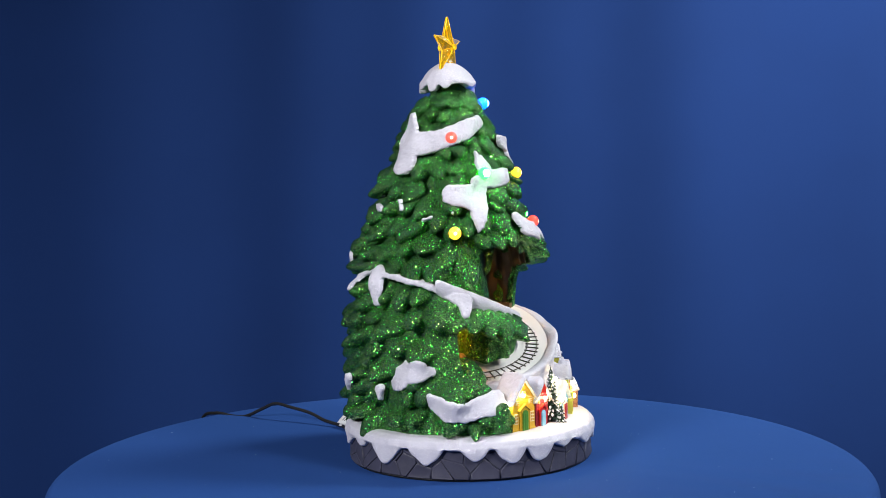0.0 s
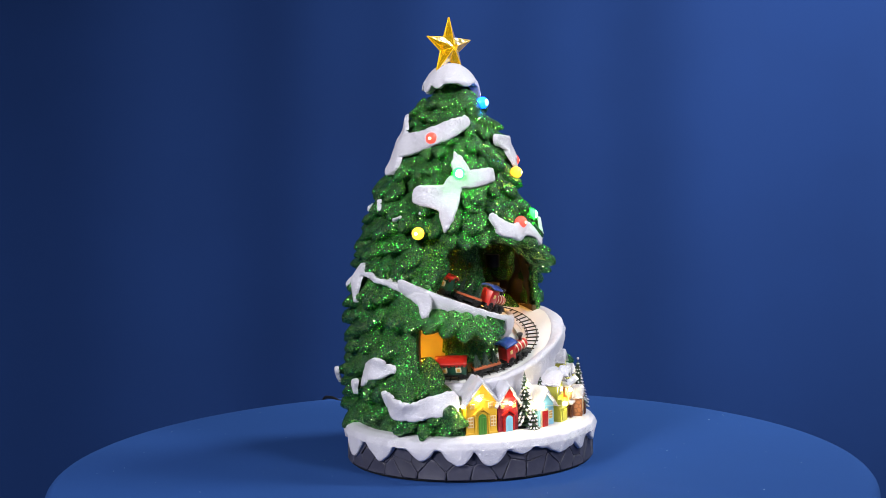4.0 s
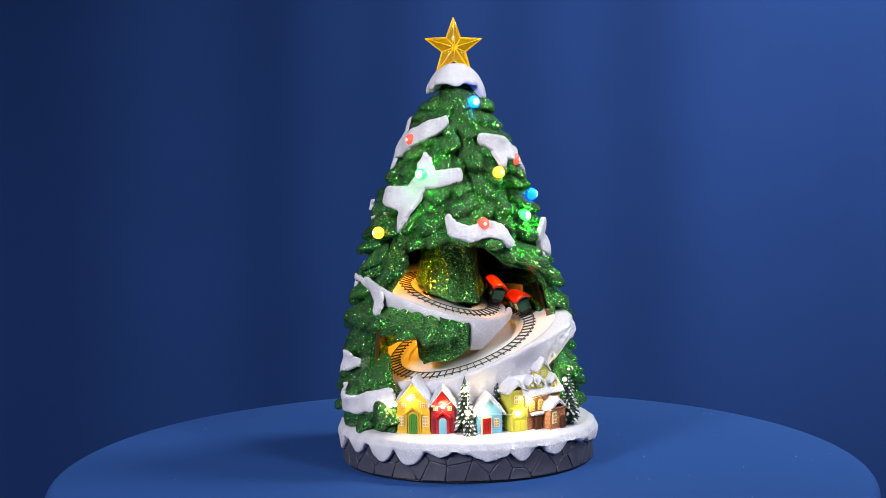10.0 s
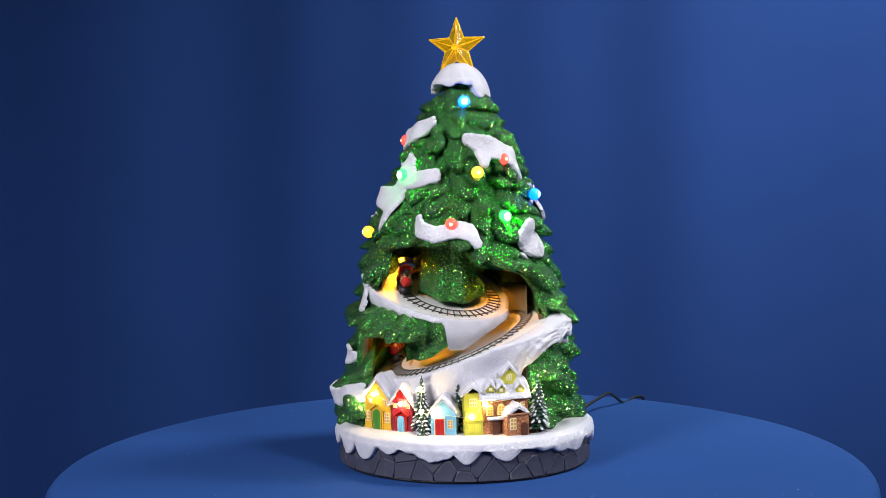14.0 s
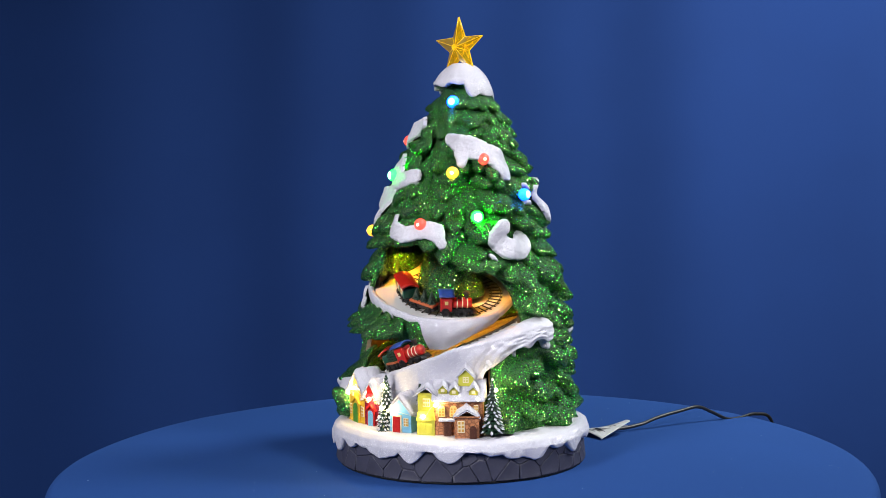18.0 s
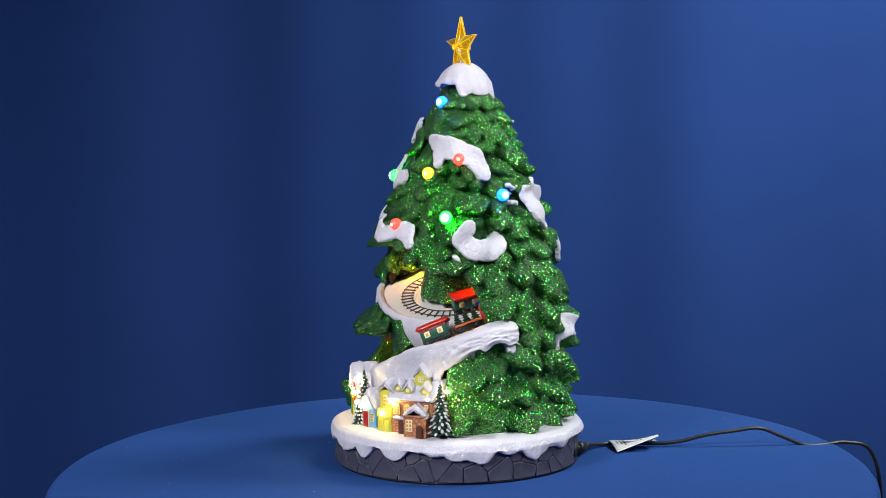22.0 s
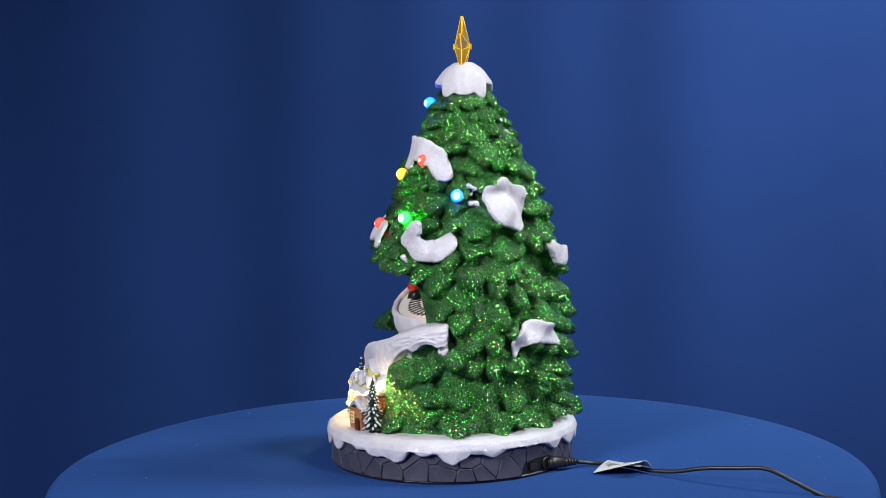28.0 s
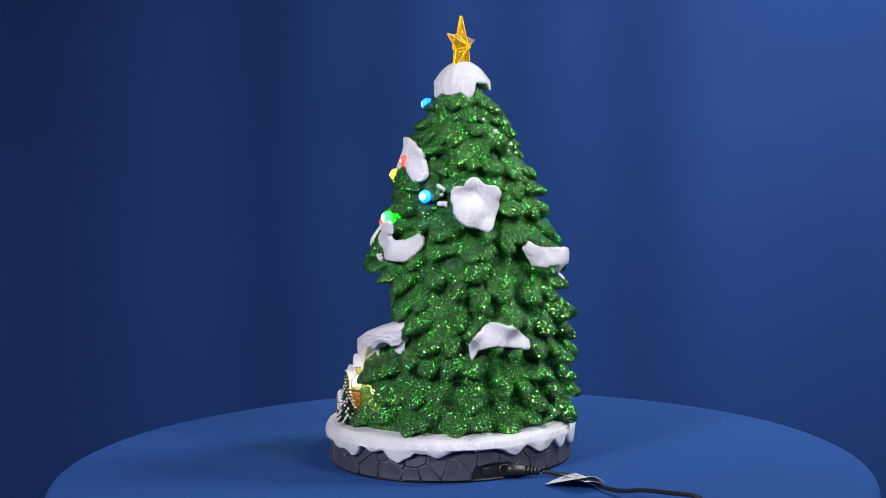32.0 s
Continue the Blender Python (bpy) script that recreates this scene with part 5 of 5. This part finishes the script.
    for dx in (-0.0009, 0.0009):
        for dz in (0.0032, 0.0050):
            part("pane", box(0.0011, 0.0004, 0.0011, 0, pose(dx, -0.0004, dz)), LIME, tw, smooth=False)

    m = house_frame(0.0611, -0.0732, -52)
    annex = part("stone_annex", box(0.0172, 0.009, 0.0150, 0.0003, pose(0, 0.0045, 0)), BRICK, tree, "low brown stone annex with an arched door", False, m)
    part("roof_snow", roof_snow(0.0172, 0.009, 0.0150, 0.0200, 0.0012, 0.0030, 9), SNOW, annex, "rounded snow on the annex roof")
    win(annex, -0.0042, 0.0042, 0.0050, 0.0084, 0, 2, 3)
    door(annex, 0.0042, 0.0050, 0.0092, DOOR_BROWN, -0.0004, True, "dark brown arched door")
    part("eaves", box(0.0182, 0.0014, 0.0012, 0.0003, pose(0, -0.0006, 0.0146)), BRICK, annex, smooth=False)


village()

FIRS = [(-0.0085, -0.0785, 0.0440, 0.0080, 14, 0.8), (0.0165, -0.0700, 0.0400, 0.0065, 12, 0.6), (0.0730, -0.0585, 0.0420, 0.0080, 15, 0.65), (-0.0065, -0.0850, 0.0170, 0.0048, 5, 0.8), (0.0430, -0.0560, 0.0460, 0.0045, 6, 0.3)]
for k, (x, y, h, r, tiers, share) in enumerate(FIRS):
    fir = part("small_fir", fir_shape(h, r, tiers, 20 + k, 11), FIR, tree, "small dark green fir dusted with snow", False, pose(x, y, 0.0308))
    part("fir_snow", fir_snow(h, r, tiers, 20 + k, 11, share), SNOW, fir, m=Matrix.Identity(4))

part("low_bush", lobe(31, 1.2)[0], GREEN, tree, "green glittered bush beside the yellow house", m=pose(-0.0620, -0.0560, 0.0400, 0, -70, -140))

# fairy lights between the houses, on a thin clear wire
LIGHTS = [(-0.0575, -0.0650, 0.0520), (-0.0478, -0.0715, 0.0570), (-0.0245, -0.0798, 0.0520), (-0.0085, -0.0822, 0.0640), (-0.0070, -0.0860, 0.0480), (0.0030, -0.0852, 0.0471), (0.0298, -0.0838, 0.0450), (0.0390, -0.0805, 0.0540), (0.0640, -0.0640, 0.0575), (0.0715, -0.0520, 0.0634)]
for p in LIGHTS:
    part("fairy_light", ball(0.0013, 10, 7), LAMP_WARM, tree, "tiny warm white fairy light", m=Matrix.Translation(p))
part("fairy_wire", tube(smooth_path(LIGHTS, 8), 0.00018, 5), CREAM, tree, "thin clear fairy light wire")

# ---- socket in the base, power lead with its label ----
jack = part("socket_panel", box(0.0305, 0.0020, 0.0106, 0.0005, pose(0, 0, 0)), BLACK, tree, "black socket panel with a switch", False, pose(0.0679, 0.0590, 0.0010, 0, 0, -43.2))
part("switch", box(0.0065, 0.0024, 0.0052, 0.0006), BLACK, jack, smooth=False, m=pose(0.0055, 0.0020, 0.0030))
part("socket", xf(lathe([(0.0, 0), (0.0030, 0), (0.0044, 0.0014), (0.0044, -0.002)], 18), pose(-0.0085, 0.0022, 0.0056, -90, 0, 0)), BLACK, jack)

lead = tagged(new("power_lead"), "black power lead with a white paper label, plugged into the base", "cable")
PATH = [(0.0487, 0.0892, 0.0042), (0.0440, 0.1010, 0.0022), (0.0445, 0.1140, 0.0016), (0.0540, 0.1290, 0.0018), (0.0660, 0.1410, 0.0020), (0.0755, 0.1580, 0.0035), (0.0850, 0.1760, 0.0080), (0.0945, 0.1980, 0.0105), (0.1022, 0.2164, 0.0118),
        (0.1085, 0.2330, 0.0050), (0.1146, 0.2520, -0.0035), (0.1200, 0.2680, -0.0048), (0.1270, 0.2890, -0.0040), (0.1350, 0.3080, -0.0130), (0.1370, 0.3180, -0.0600), (0.1370, 0.3200, -0.2000)]
part("cord", tube(smooth_path(PATH, 10), 0.0015, 8), BLACK, lead, "thin black cord")
KNEE = Vector((0.0610, 0.0705, 0.0066))
d0 = (Vector(PATH[0]) - KNEE).normalized()
part("plug", join(tube([KNEE - d0 * 0.0035 + d0 * k for k in (0, 0.001, 0.005, 0.0125, 0.014)], [0.0030, 0.0043, 0.0046, 0.0036, 0.0028], 16),
                  tube([KNEE - Vector((0.0045, 0.0040, 0)), KNEE + Vector((0.0010, 0.0010, 0))], 0.0040, 16)), BLACK, lead, "black angled barrel plug")
for k in range(4):
    part("strain_relief", tube([KNEE + d0 * (0.0108 + 0.0026 * k), KNEE + d0 * (0.0125 + 0.0026 * k)], 0.0035 - 0.0003 * k, 12), BLACK, lead)


def tag_at(u, v):
    """A folded paper label: u along the cord, v across."""
    c, dd = Vector((0.0427, 0.1120, 0.0038)), Vector((0.0645, 0.1422, 0.0040))
    a, b = Vector((0.0698, 0.0999, 0.0008)), Vector((0.0787, 0.1336, 0.0108))
    p = c.lerp(dd, u).lerp(a.lerp(b, u), v)
    p.z += 0.0026 * math.sin(math.pi * v) * (0.3 + 0.7 * u)
    return p


label_tag = part("label", grid(tag_at, 20, 14), TAG_PAPER, lead, "white paper label with small grey print")
label_tag.modifiers.new("thick", "SOLIDIFY").thickness = 0.0003
flap = part("label_flap", grid(lambda u, v: Vector((0.0620, 0.1400, 0.0026)).lerp(Vector((0.0480, 0.1195, 0.0020)), u) + Vector((0.0150, -0.0075, 0.0048)) * v + Vector((0, 0, 0.0012 * math.sin(3.1 * v))), 10, 10), TAG_PAPER, lead)
flap.modifiers.new("thick", "SOLIDIFY").thickness = 0.0003
for k in range(12):
    u0 = 0.10 + 0.070 * k
    if k in (4, 5):
        continue
    v1 = 0.50 + 0.28 * ((k * 37) % 5) / 4
    part("print_line", grid(lambda u, v: Vector(tag_at(u0 + 0.026 * v, 0.16 + (v1 - 0.16) * u)) + Vector((0, 0, 0.0005)), 10, 1), INK, label_tag, smooth=False)


# ---- what moves ----
def turn_at(t):
    d = t - 11.5
    return -(5.711 * d - 0.00125 * d * d)


def motions():
    turning = [(t, pose(0, 0, 0, 0, 0, turn_at(t))) for t in range(0, 33, 2)]
    walk(tree, turning)
    # the lead trails a little behind at first, pivoting at its plug
    knee = Matrix.Translation(KNEE)
    trail = [(t, lerp_table(t, [(0, 9.5), (13, 6.0), (20, 0.5), (22, 0.0)])) for t in range(0, 33, 2)]
    walk(lead, [(t, m @ knee @ pose(0, 0, 0, 0, 0, k) @ knee.inverted()) for (t, m), (_, k) in zip(turning, trail)])
    about_mid = [(t, pose(*CLOTH_MID, 0, 0, turn_at(t))) for t in range(0, 33, 2)]
    for thing in (tablecloth, round_table, lint):
        walk(thing, about_mid)


    for car, ring, r, start, rate in CARS:
        walk(car, [(t / 2, ring_pose(ring, r, start + rate * t / 2)) for t in range(0, 65)])


motions()
